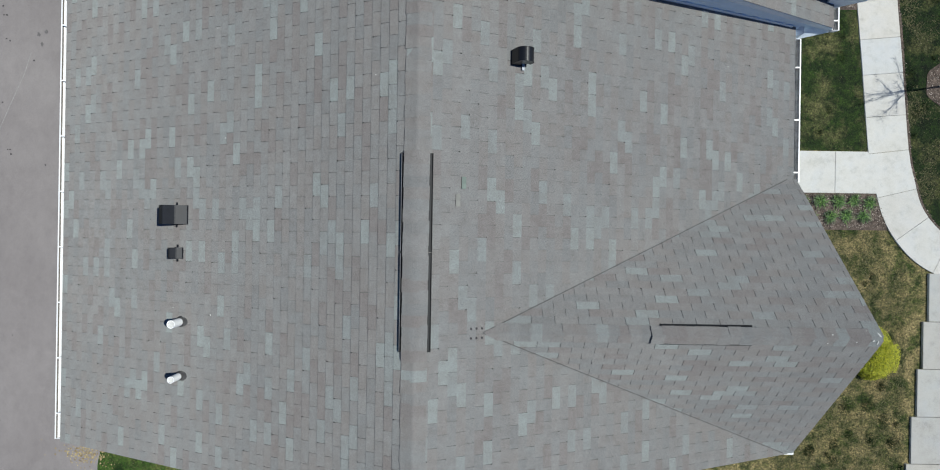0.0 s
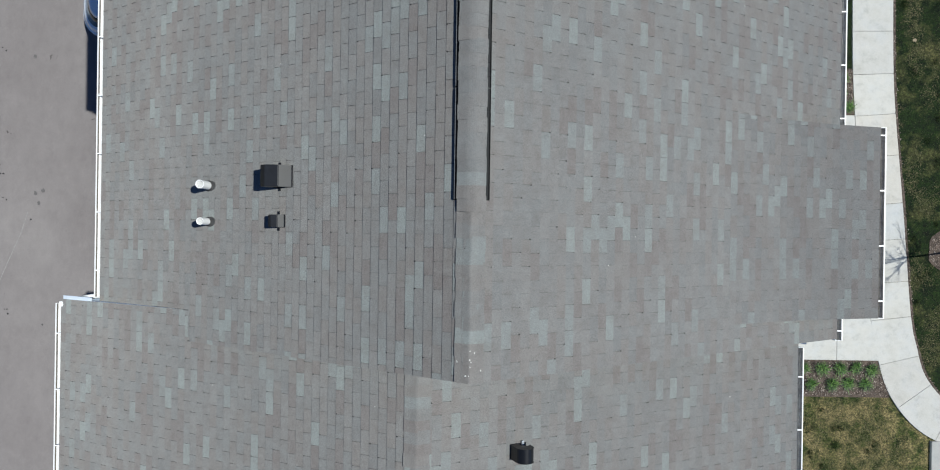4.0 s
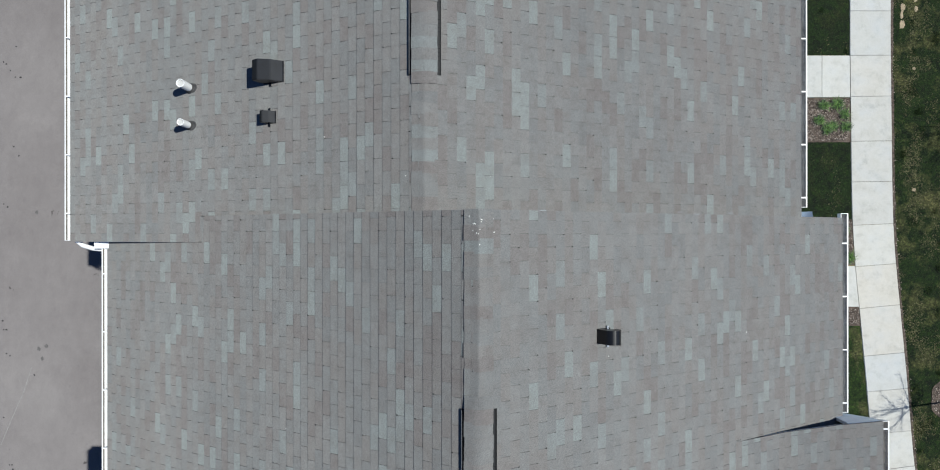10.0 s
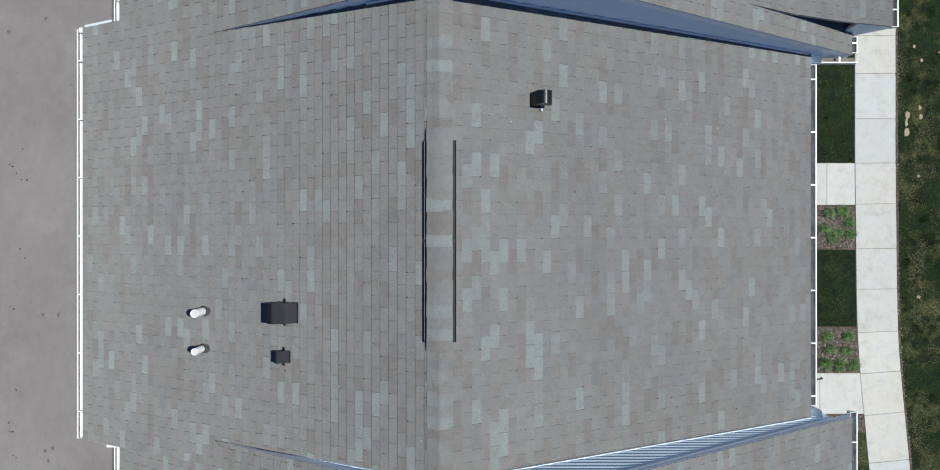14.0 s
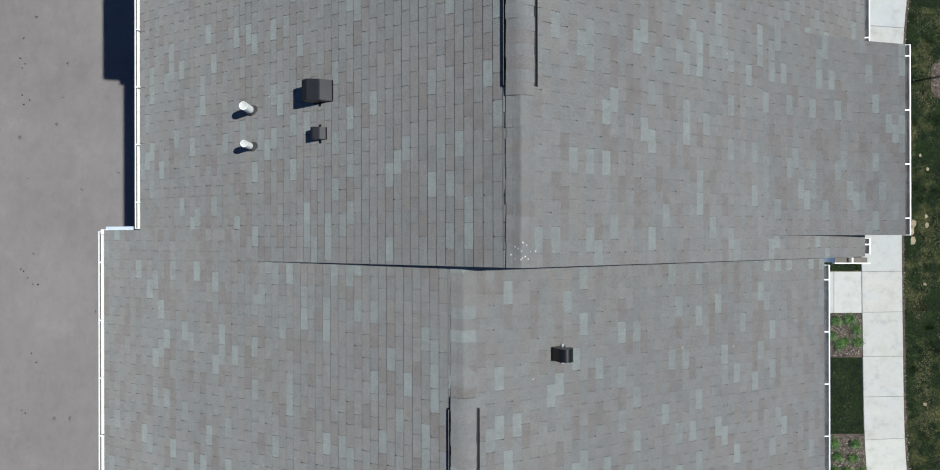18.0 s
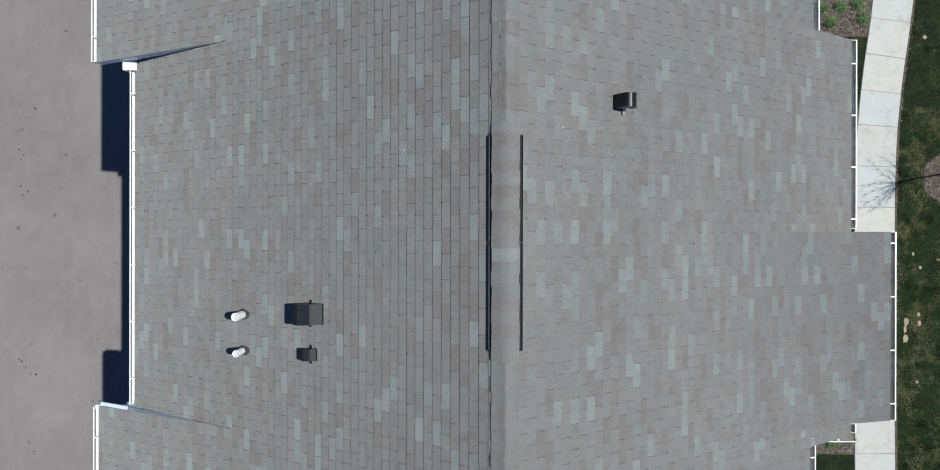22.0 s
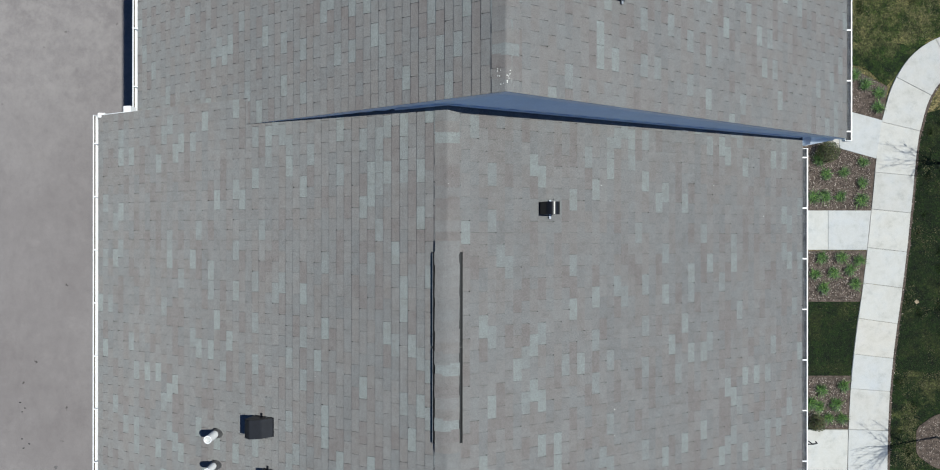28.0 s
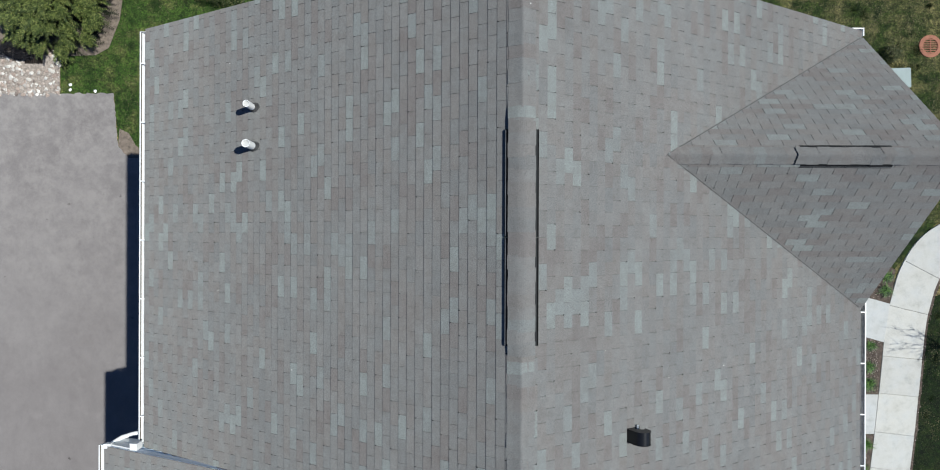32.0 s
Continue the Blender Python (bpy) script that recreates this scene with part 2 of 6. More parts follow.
ASPHALT = asphalt()
CONCRETE = concrete("pale_concrete", (0.515, 0.510, 0.497))
OLD_CONCRETE = concrete("grey_concrete", (0.40, 0.402, 0.395))
TURF = turf("patchy_spring_turf", (0.011, 0.025, 0.004), (0.048, 0.070, 0.014), (0.225, 0.185, 0.088), 0.40, 0.58, 1.9)
LUSH = turf("dark_green_sod", (0.0015, 0.005, 0.001), (0.010, 0.026, 0.003), (0.050, 0.060, 0.016), 0.50, 0.78, 1.2)
FRESH = turf("fresh_green_sod", (0.013, 0.036, 0.005), (0.046, 0.088, 0.015), (0.14, 0.14, 0.052), 0.50, 0.74, 1.6)
SPARSE = turf("thin_green_sod", (0.004, 0.012, 0.002), (0.022, 0.046, 0.006), (0.12, 0.115, 0.048), 0.47, 0.68, 1.1)
WORN = turf("half_worn_turf", (0.002, 0.008, 0.001), (0.012, 0.030, 0.003), (0.115, 0.108, 0.043), 0.50, 0.72, 1.0)
MEADOW = turf("green_and_straw_turf", (0.008, 0.020, 0.003), (0.038, 0.062, 0.011), (0.17, 0.155, 0.066), 0.44, 0.66, 1.8)
EARTH = simple("dry_brown_earth", (0.21, 0.17, 0.14), 0.95, vary=0.35, scale=9, bump=0.8, fine=45, coords="World")
MULCH = simple("bark_mulch", (0.120, 0.092, 0.076), 0.95, vary=0.6, scale=9, bump=1.0, fine=55, coords="World")
CHIP = island_material("mulch_chip", [(0.0, (0.030, 0.021, 0.018)), (0.4, (0.11, 0.086, 0.072)), (0.7, (0.235, 0.192, 0.162)), (1.0, (0.46, 0.40, 0.35))], 0.9)
BLADE = island_material("grass_blade", [(0.0, (0.005, 0.013, 0.002)), (0.6, (0.020, 0.040, 0.006)), (0.9, (0.050, 0.062, 0.017)), (1.0, (0.11, 0.10, 0.045))], 0.7)
CLUMP = island_material("dark_grass_clump", [(0.0, (0.008, 0.020, 0.004)), (0.6, (0.022, 0.044, 0.009)), (1.0, (0.05, 0.075, 0.02))], 0.7)
THATCH = island_material("dry_thatch", [(0.0, (0.050, 0.052, 0.019)), (0.6, (0.125, 0.112, 0.052)), (1.0, (0.20, 0.178, 0.098))], 0.8)
LILY = island_material("lily_leaf", [(0.0, (0.006, 0.016, 0.003)), (0.35, (0.016, 0.048, 0.007)), (0.7, (0.058, 0.138, 0.022)), (1.0, (0.115, 0.20, 0.046))], 0.5)
GOLD_LEAF = island_material("golden_leaf", [(0.0, (0.15, 0.18, 0.008)), (0.6, (0.36, 0.38, 0.018)), (1.0, (0.55, 0.53, 0.04))], 0.55)
NEEDLE = island_material("yew_needle", [(0.0, (0.020, 0.034, 0.008)), (0.5, (0.065, 0.092, 0.022)), (0.85, (0.125, 0.150, 0.040)), (1.0, (0.19, 0.205, 0.065))], 0.6)
# needle colour darkened to carry the shade inside the crown
SHADE_NEEDLE = island_material("inner_shade_needle", [(0.0, (0.004, 0.007, 0.002)), (1.0, (0.018, 0.026, 0.007))], 0.7)
DARK_LEAF = island_material("dark_leaf", [(0.0, (0.03, 0.045, 0.016)), (0.7, (0.07, 0.085, 0.03)), (1.0, (0.14, 0.12, 0.05))], 0.6)


# ---- helpers ----
def mesh_from(name, verts, faces, mat, smooth=False):
    me = bpy.data.meshes.new(name)
    me.from_pydata(verts, [], faces)
    me.materials.append(mat)
    if smooth:
        me.polygons.foreach_set("use_smooth", [True] * len(me.polygons))
    me.update()
    return me


def part(name, data, mat, parent, label="", smooth=False):
    """One mesh object under a thing or a part; data is a bmesh, a mesh or (verts, faces)."""
    if isinstance(data, bmesh.types.BMesh):
        me = bpy.data.meshes.new(name)
        bmesh.ops.recalc_face_normals(data, faces=data.faces)
        data.to_mesh(me)
        data.free()
        me.materials.append(mat)
        if smooth:
            me.polygons.foreach_set("use_smooth", [True] * len(me.polygons))
    elif isinstance(data, tuple):
        me = mesh_from(name, data[0], data[1], mat, smooth)
    else:
        me = data
    ob = new(name, me)
    if parent:
        ob.parent = parent
        if parent.type == "EMPTY" and parent.get("at"):
            ob.matrix_parent_inverse = Matrix.Translation(-Vector(parent["at"]))
    if label:
        tagged(ob, label)
    return ob


def thing(name, at=None, **tags):
    """An Empty; with at, its parts are given in world places."""
    ob = new(name)
    ob.empty_display_size = 0.2
    if at:
        ob.location = at
        ob["at"] = at
    return tagged(ob, **tags)


def box(bm, x0, x1, y0, y1, z0, z1, bevel=0.0):
    v = [bm.verts.new((x, y, z)) for z in (z0, z1) for y in (y0, y1) for x in (x0, x1)]
    f = [bm.faces.new([v[i] for i in q]) for q in ((0, 2, 3, 1), (4, 5, 7, 6), (0, 1, 5, 4), (2, 6, 7, 3), (0, 4, 6, 2), (1, 3, 7, 5))]
    if bevel:
        es = {e for q in f for e in q.edges}
        bmesh.ops.bevel(bm, geom=list(es), offset=bevel, segments=2, affect="EDGES")
    return bm


def boxed(*a, bevel=0.0):
    return box(bmesh.new(), *a, bevel=bevel)


def prism(outline, a0, a1, axis="y"):
    """An outline of (p, q) drawn along an axis: y takes (x, z), x takes (y, z), z takes (x, y)."""
    bm = bmesh.new()
    put = {"y": lambda p, q, a: (p, a, q), "x": lambda p, q, a: (a, p, q), "z": lambda p, q, a: (p, q, a)}[axis]
    lo = [bm.verts.new(put(p, q, a0)) for p, q in outline]
    hi = [bm.verts.new(put(p, q, a1)) for p, q in outline]
    k = len(outline)
    bm.faces.new(lo), bm.faces.new(hi[::-1])
    for i in range(k):
        bm.faces.new((lo[i], lo[(i + 1) % k], hi[(i + 1) % k], hi[i]))
    return bm


def tube(path, radii, sides=8, cap=True):
    """A bmesh tube along a path."""
    bm = bmesh.new()
    add_tube(bm, path, radii, sides, cap)
    return bm


def add_tube(bm, path, radii, sides=8, cap=True):
    rings = []
    path = [Vector(p) for p in path]
    for i, p in enumerate(path):
        d = (path[min(i + 1, len(path) - 1)] - path[max(i - 1, 0)]).normalized()
        q = d.to_track_quat("Z", "Y")
        r = radii[i] if isinstance(radii, (list, tuple)) else radii
        rings.append([bm.verts.new(p + q @ Vector((r * math.cos(a), r * math.sin(a), 0))) for a in [2 * math.pi * j / sides for j in range(sides)]])
    for a, b in zip(rings, rings[1:]):
        for j in range(sides):
            bm.faces.new((a[j], a[(j + 1) % sides], b[(j + 1) % sides], b[j]))
    if cap:
        bm.faces.new(rings[0][::-1]), bm.faces.new(rings[-1])


def sheet_on(bm, pts, z0, z1):
    """A slab with an outline of (x, y)."""
    lo = [bm.verts.new((x, y, z0)) for x, y in pts]
    hi = [bm.verts.new((x, y, z1)) for x, y in pts]
    k = len(pts)
    bm.faces.new(lo[::-1]), bm.faces.new(hi)
    for i in range(k):
        bm.faces.new((lo[i], lo[(i + 1) % k], hi[(i + 1) % k], hi[i]))
    return bm


# ---- ground ----
WEST = -0.93  # the drive lies lower than the front lawn


def lie(x):
    return WEST if x < -4.5 else WEST * (5.0 - x) / 9.5 if x < 5.0 else 0.0


bm = bmesh.new()
rows_ = [[bm.verts.new((x, y, lie(x))) for x in (-900, -4.5, 0.25, 5.0, 900)] for y in (-900, 900)]
for k in range(4):
    bm.faces.new((rows_[0][k], rows_[0][k + 1], rows_[1][k + 1], rows_[1][k]))
ground = tagged(part("ground", bm, TURF, None), "patchy green and straw-coloured spring lawn", "lawn", kind="structure")
crumble = random.Random(8)


def crumbled(a, b, n, amount):
    """Points from a towards b, uneven like a worn asphalt edge."""
    (ax, ay), (bx, by) = a, b
    return [(ax + (bx - ax) * k / n + (crumble.uniform(-amount, amount) if k else 0), ay + (by - ay) * k / n + (crumble.uniform(-amount, amount) if k else 0)) for k in range(n)]


yard = tagged(part("road", sheet_on(bmesh.new(), [(-40, -60), (-12.2, -60), (-11.95, -20), (-11.68, -7.5), (-11.6, -7.1), (-5.2, -6.95), (-5.2, 35.1),
              *crumbled((-11.5, 35.21), (-11.84, 35.58), 6, 0.02), *crumbled((-11.84, 35.58), (-12.0, 37.28), 22, 0.022), *crumbled((-12.0, 37.28), (-16.5, 37.24), 50, 0.03), (-16.5, 37.24), (-40, 37.18)], WEST - 0.2, WEST + 0.03), ASPHALT, None),
              "worn grey asphalt drive behind the garages", "driveway", kind="structure")

# ---- townhouses ----
EXPOSURE, TAB, SLOT = 0.127, 0.305, 0.006
SLOPE_L, SLOPE_R = 0.466, 0.596
RIDGE_L, RIDGE_M, RIDGE_R, RIDGE_F = (-0.66, 11.74), (-0.69, 11.74), (-0.05, 12.55), (0.04, 12.55)
ROOFS = {"L": (RIDGE_L, SLOPE_L), "M": (RIDGE_M, SLOPE_L), "R": (RIDGE_R, SLOPE_R), "F": (RIDGE_F, SLOPE_R)}
HALF = 5.95


def tab_mesh():
    w, e = TAB - SLOT, EXPOSURE + 0.012
    v = [(-w / 2, 0, 0.001), (w / 2, 0, 0.001), (w / 2, e, 0.0), (-w / 2, e, 0.0), (-w / 2, 0.0, 0.0085), (w / 2, 0.0, 0.0085), (w / 2, e, 0.002), (-w / 2, e, 0.002)]
    f = [(3, 2, 1, 0), (4, 5, 6, 7), (0, 1, 5, 4), (1, 2, 6, 5), (2, 3, 7, 6), (3, 0, 4, 7)]
    return mesh_from("shingle", v, f, SHINGLE)


TAB_MESH = tab_mesh()


def shingled(slope, o, u, s, length, rise, picked_stretch, seed):
    """Courses of three-tab shingles over a roof plane: o its lower corner, u along the eave, s up the slope. The courses next to the ridge are single pieces."""
    rng = random.Random(seed)
    o, u, s = Vector(o), Vector(u), Vector(s)
    n = u.cross(s)
    if n.z < 0:
        n = -n
    m = Matrix.Identity(4)
    for i in range(3):
        m[i][0], m[i][1], m[i][2], m[i][3] = u[i], s[i], n[i], o[i]
    if m.determinant() < 0:
        for i in range(3):
            m[i][0] = -u[i]
    flip = (Vector((m[0][0], m[1][0], m[2][0])) - u).length > 0.1
    courses = int(math.ceil(rise / EXPOSURE))
    verts, faces, singles, count = [], [], [], 0
    dab_v, dab_f = [], []
    for c in range(courses - 1, -1, -1):
        s0 = c * EXPOSURE
        e = min(EXPOSURE + 0.012, rise - s0)
        if e < 0.03:
            continue
        shift = (c % 2) * TAB / 2 + rng.uniform(-0.006, 0.006) + seed * 0.11
        k = -2
        while True:
            a = k * TAB + shift % TAB
            k += 1
            b = a + TAB - SLOT
            if a > length:
                break
            if b < 0.04 or a > length - 0.04:
                continue
            a2, b2 = 0 if a < 0.06 else a, length if b > length - 0.06 else b
            lift = rng.uniform(0, 0.0015)
            # dark dots put the shade of the slots' lower ends into colour
            if b + SLOT < length and rng.random() < 0.72:
                r = rng.choice((0.004, 0.005, 0.006, 0.009))
                p, q = b + SLOT / 2 + rng.uniform(-0.002, 0.002), s0 + rng.uniform(0.002, 0.016)
                j = len(dab_v)
                for h in (0.004, 0.0092):
                    dab_v += [o + u * (p + r * math.cos(g)) + s * (q + 1.3 * r * math.sin(g)) + n * h for g in (0, 1.05, 2.09, 3.14, 4.19, 5.24)]
                dab_f.append(tuple(range(j + 6, j + 12)))
                dab_f += [(j + g, j + (g + 1) % 6, j + 6 + (g + 1) % 6, j + 6 + g) for g in range(6)]
            if a2 == a and b2 == b and e > EXPOSURE and count < 300 and picked_stretch[0] < a < picked_stretch[1]:
                count += 1
                singles.append(((a + b) / 2, s0, lift))
                continue
            i = len(verts)
            for z0, z1, ss in ((0.001, 0.0085, s0), (0.0, 0.002, s0 + e)):
                for uu in (a2, b2):
                    verts.append(o + u * uu + s * ss + n * (z0 + lift))
                    verts.append(o + u * uu + s * ss + n * (z1 + lift))
            faces += [(i, i + 4, i + 6, i + 2), (i + 1, i + 3, i + 7, i + 5), (i, i + 2, i + 3, i + 1), (i + 4, i + 5, i + 7, i + 6), (i, i + 1, i + 5, i + 4), (i + 2, i + 6, i + 7, i + 3)]
    if n.dot(u.cross(s)) > 0:
        faces = [f[::-1] for f in faces]
    field = part("shingles", (verts, faces), SHINGLE_FIELD, slope, "grey and brown three-tab asphalt shingles")
    tagged(field, kind="stuff")
    tagged(part("slot_sealant", (dab_v, dab_f), SLOT_SHADE, slope, "dark dots standing in for shade at the slots"), kind="stuff")
    for uu, s0, lift in singles:
        q = part("shingle", TAB_MESH, None, slope)
        q.matrix_basis = m @ pose(-uu if flip else uu, s0, lift)


def slab(o, u, s, length, rise, thick=0.13):
    """A roof deck under the shingles."""
    o, u, s = Vector(o), Vector(u), Vector(s)
    n = u.cross(s)
    if n.z < 0:
        n = -n
    bm = bmesh.new()
    lo = [bm.verts.new(p - n * thick) for p in (o, o + u * length, o + u * length + s * rise, o + s * rise)]
    hi = [bm.verts.new(p) for p in (o, o + u * length, o + u * length + s * rise, o + s * rise)]
    bm.faces.new(lo), bm.faces.new(hi[::-1])
    for i in range(4):
        bm.faces.new((lo[i], lo[(i + 1) % 4], hi[(i + 1) % 4], hi[i]))
    return bm


def cap_mesh(slope_a, slope_b, r=0.026, length=0.165, w=0.158, lift=0.012):
    """A bent ridge cap along y, folded over both slopes."""
    m = w * 0.57
    xs = [-w, -m, -r, -r * 0.66, -r * 0.33, 0.0, r * 0.33, r * 0.66, r, m, w]

    def bend(x):
        if abs(x) > w - 0.001:
            return bend(math.copysign(m, x)) - (w - m) * slope_a + lift
        s = slope_a if x < 0 else slope_b
        return -abs(x) * s - (s * (r - abs(x)) ** 2 / (2 * r) if abs(x) < r else 0) + s * r * 0.5

    k = len(xs)
    v, f = [], []
    for y, up in ((0.0, 0.0065), (length, 0.003)):
        v += [(x, y, bend(x) + up) for x in xs]
    for y, up in ((0.0, 0.003), (length, 0.0)):
        v += [(x, y, bend(x) + up) for x in xs]
    for i in range(k - 1):
        f += [(i, i + 1, i + k + 1, i + k), (i + 2 * k, i + 3 * k, i + 3 * k + 1, i + 2 * k + 1), (i, i + 2 * k, i + 2 * k + 1, i + 1), (i + k, i + k + 1, i + 3 * k + 1, i + 3 * k)]
    f += [(0, k, 3 * k, 2 * k), (k - 1, 3 * k - 1, 4 * k - 1, 2 * k - 1)]
    return mesh_from("ridge_cap", v, f, SHINGLE)


def ridge(house, a, b, slope, vent, mesh, wide=1.0):
    """Ridge board, caps and, where vent = (from, to) says so, a raised ridge vent. a and b are its ends."""
    a, b = Vector(a), Vector(b)
    d = (b - a).normalized()
    turn = math.atan2(-d.x, d.y)
    ln = (b - a).length
    flat = Matrix.Translation(a) @ Matrix.Rotation(turn, 4, "Z")
    board = part("ridge", prism([(-0.13, -0.13 * slope - 0.01), (0, 0.004), (0.13, -0.13 * slope - 0.01), (0, -0.1)], 0.03, ln - 0.03), DECK, house, "ridge board under the caps")
    board.matrix_basis = flat
    k = 0
    y = 0.0
    raised = False
    step = 0.141
    while y < ln - 0.05:
        if vent and not raised and vent[0] - 0.10 < y < vent[0] + 0.10:
            # the vent's first cap begins just before it
            y = vent[0] - 0.10
        y = min(y, ln - 0.158)
        last = y > ln - 0.16
        inside = vent and vent[0] - 0.13 <= y <= vent[1] - 0.04
        # on the steeper roofs one cap slopes down from the vent's far end
        ends = raised and not inside and slope > 0.5 and wide == 1
        q = part("ridge_cap", mesh[1 if inside or ends else 0], None, board)
        starts = inside and not raised
        raised = inside
        q.matrix_basis = pose(0.004 * math.sin(k * 2.1), y, (0.020 if wide < 1 else 0.005) if starts else 0.001 + ((0.026 if wide < 1 else 0.020) if inside else 0.017 if ends else 0), (3 if wide < 1 else 6.5) if starts else -6 if ends else 0, 0.9 * math.sin(k * 2.9 + ln), 0.6 * math.sin(k * 1.7))
        y += step
        k += 1
        if last:
            break
    if vent:
        half = (vent[1] - vent[0]) / 2
        for i in range(2):
            y0 = vent[0] + i * half
            y1 = y0 + half
            y0, y1 = (y0 + 0.012, y1 - 0.003) if i == 0 else (y0 + 0.003, y1 - 0.02)
            e = 0.158 * wide
            rim = 0.018 if wide < 1 else 0.030
            body = [(-e, -e * slope + 0.002), (-e, -e * slope + rim), (0, 0.012), (e, -e * slope + rim), (e, -e * slope + 0.002), (0, 0.0)]
            v = part("ridge_vent", prism(body, y0, y1), BLACK_MATT, house, "black plastic ridge vent under shingle caps")
            v.matrix_basis = flat
            for sx in (-1, 1):
                up = 0.016 if wide < 1 else 0.032
                o = 0.186 if wide < 1 else 0.198 if sx > 0 else 0.194
                lip = [(sx * x * wide, -x * wide * slope + z) for x, z in ((0.158, 0.004), (o, 0.004), (o, up), (o - 0.006, up + 0.002), (o - 0.010, 0.014), (0.158, 0.014))]
                bm = prism(lip, y0, y1)
                for n in range(int((y1 - y0) / 0.05) if wide == 1 else 0):
                    yy = y0 + 0.02 + n * 0.05
                    rib = [(sx * x * wide, -x * wide * slope + z) for x, z in ((0.150, 0.012), (0.180, 0.012), (0.180, 0.022), (0.150, 0.026))]
                    lo, hi = [[bm.verts.new((p, w, q)) for p, q in rib] for w in (yy, yy + 0.008)]
                    for i2 in range(4):
                        bm.faces.new((lo[i2], lo[(i2 + 1) % 4], hi[(i2 + 1) % 4], hi[i2]))
                    bm.faces.new(lo), bm.faces.new(hi[::-1])
                baffle = part("baffle", bm, BLACK_PLASTIC, v)
                if sx < 0 and wide < 1:
                    # pale strip added to part two dark lines along the vent
                    edge_line = [(-x * wide, -x * wide * slope + z) for x, z in ((0.170, 0.012), (0.175, 0.012), (0.175, 0.021), (0.170, 0.021))]
                    part("lip_edge", prism(edge_line, y0 + 0.01, y1), PALE_LIP, baffle, "thin pale line painted along the vent's lip")
                elif sx < 0:
                    # this lip is coloured pale for the sun on its edge
                    edge_line = [(sx * x * wide, -x * wide * slope + z) for x, z in ((0.181, 0.030), (0.188, 0.030), (0.188, 0.047), (0.181, 0.047))]
                    part("lip_edge", prism(edge_line, y0 + 0.01, y1 - 0.01), PALE_LIP, baffle, "thin pale line painted along the vent's lip")


CAP_L = cap_mesh(SLOPE_L, SLOPE_L, 0.020, lift=0.004), cap_mesh(SLOPE_L, SLOPE_L, 0.075, lift=0.0)
CAP_R = cap_mesh(SLOPE_R, SLOPE_R, 0.016, lift=0.011), cap_mesh(SLOPE_R, SLOPE_R, 0.070, lift=0.0)
CAP_F = cap_mesh(SLOPE_R, SLOPE_R, 0.016, lift=0.005), CAP_R[1]
CAP_D = cap_mesh(1.04, 1.04, 0.026, 0.165, 0.115), cap_mesh(1.04, 1.04, 0.026, 0.165, 0.115)


def gutter(house, x, z, y0, y1, side, hangers):
    """An open white gutter along y; x is the roof edge, side -1 or 1 the way it hangs out."""
    w, h, t = 0.115, 0.105, 0.004
    prof = [(0, 0), (0, -h), (w * 0.68, -h), (w * 0.8, -h * 0.55), (w, -h * 0.35), (w, 0.004), (w - 0.017, 0.004), (w - 0.017, -0.006), (w - t, -0.006), (w - t, -h * 0.33), (w * 0.8 - t, -h * 0.53), (w * 0.68 - t, -h + t), (t, -h + t), (t, 0)]
    g = part("gutter", prism([(x + side * (p - 0.01), z + q - 0.012) for p, q in prof], y0, y1), WHITE, house, "white aluminium gutter")
    for y in (y0, y1 - 0.004):
        end = [(x + side * (p - 0.01), z + q - 0.012) for p, q in ((0, 0), (0, -h), (w * 0.68, -h), (w * 0.8, -h * 0.55), (w, -h * 0.35), (w, 0.004))]
        part("end_cap", prism(end, y - 0.002, y + 0.004), WHITE, g)
    every = (y1 - y0) / max(1, round((y1 - y0) / 0.95)) if side < 0 else 0.86
    for i in range(int((y1 - y0) / every) + 1):
        y = y0 + (i + hangers) * every
        if y0 + 0.03 < y < y1 - 0.05:
            a, b = sorted((x - side * 0.005, x + side * (w - 0.012)))
            part("hanger", boxed(a, b, y, y + 0.02, z - 0.012, z - 0.007), WHITE, g)
    # silt in the bottom of the trough
    a, b = sorted((x + side * (t - 0.008), x + side * (w * 0.68 - t - 0.012)))
    part("silt", boxed(a, b, y0 + 0.01, y1 - 0.01, z - 0.012 - h + t, z - 0.012 - h + 0.012), TROUGH, g)
    # left: a thin dark strip; right: a lining dulled for the trough's shade
    top = -0.026 if side < 0 else -0.010
    face = [(x + side * (p - 0.01), z + q - 0.012) for p, q in ((w - t + 0.001, top), (w - t - 0.004, top), (w - t - 0.020, -0.062), (w - t - 0.006, -0.052))]
    if side > 0:
        face = [(x + p - 0.01, z + q - 0.012) for p, q in ((t + 0.001, -h + 0.03), (t + 0.001, -h + t + 0.001), (w * 0.68 - t, -h + t + 0.001), (w * 0.8 - t, -h * 0.53), (w - t, -h * 0.33), (w - t, -0.012),
                                                           (w - t - 0.003, -0.012), (w - t - 0.003, -h * 0.34), (w * 0.8 - t - 0.003, -h * 0.5), (w * 0.68 - t, -h + 0.03))]
    part("waterline", prism(face, y0 + 0.005, y1 - 0.005), TROUGH if side < 0 else LINER, g)
    return g


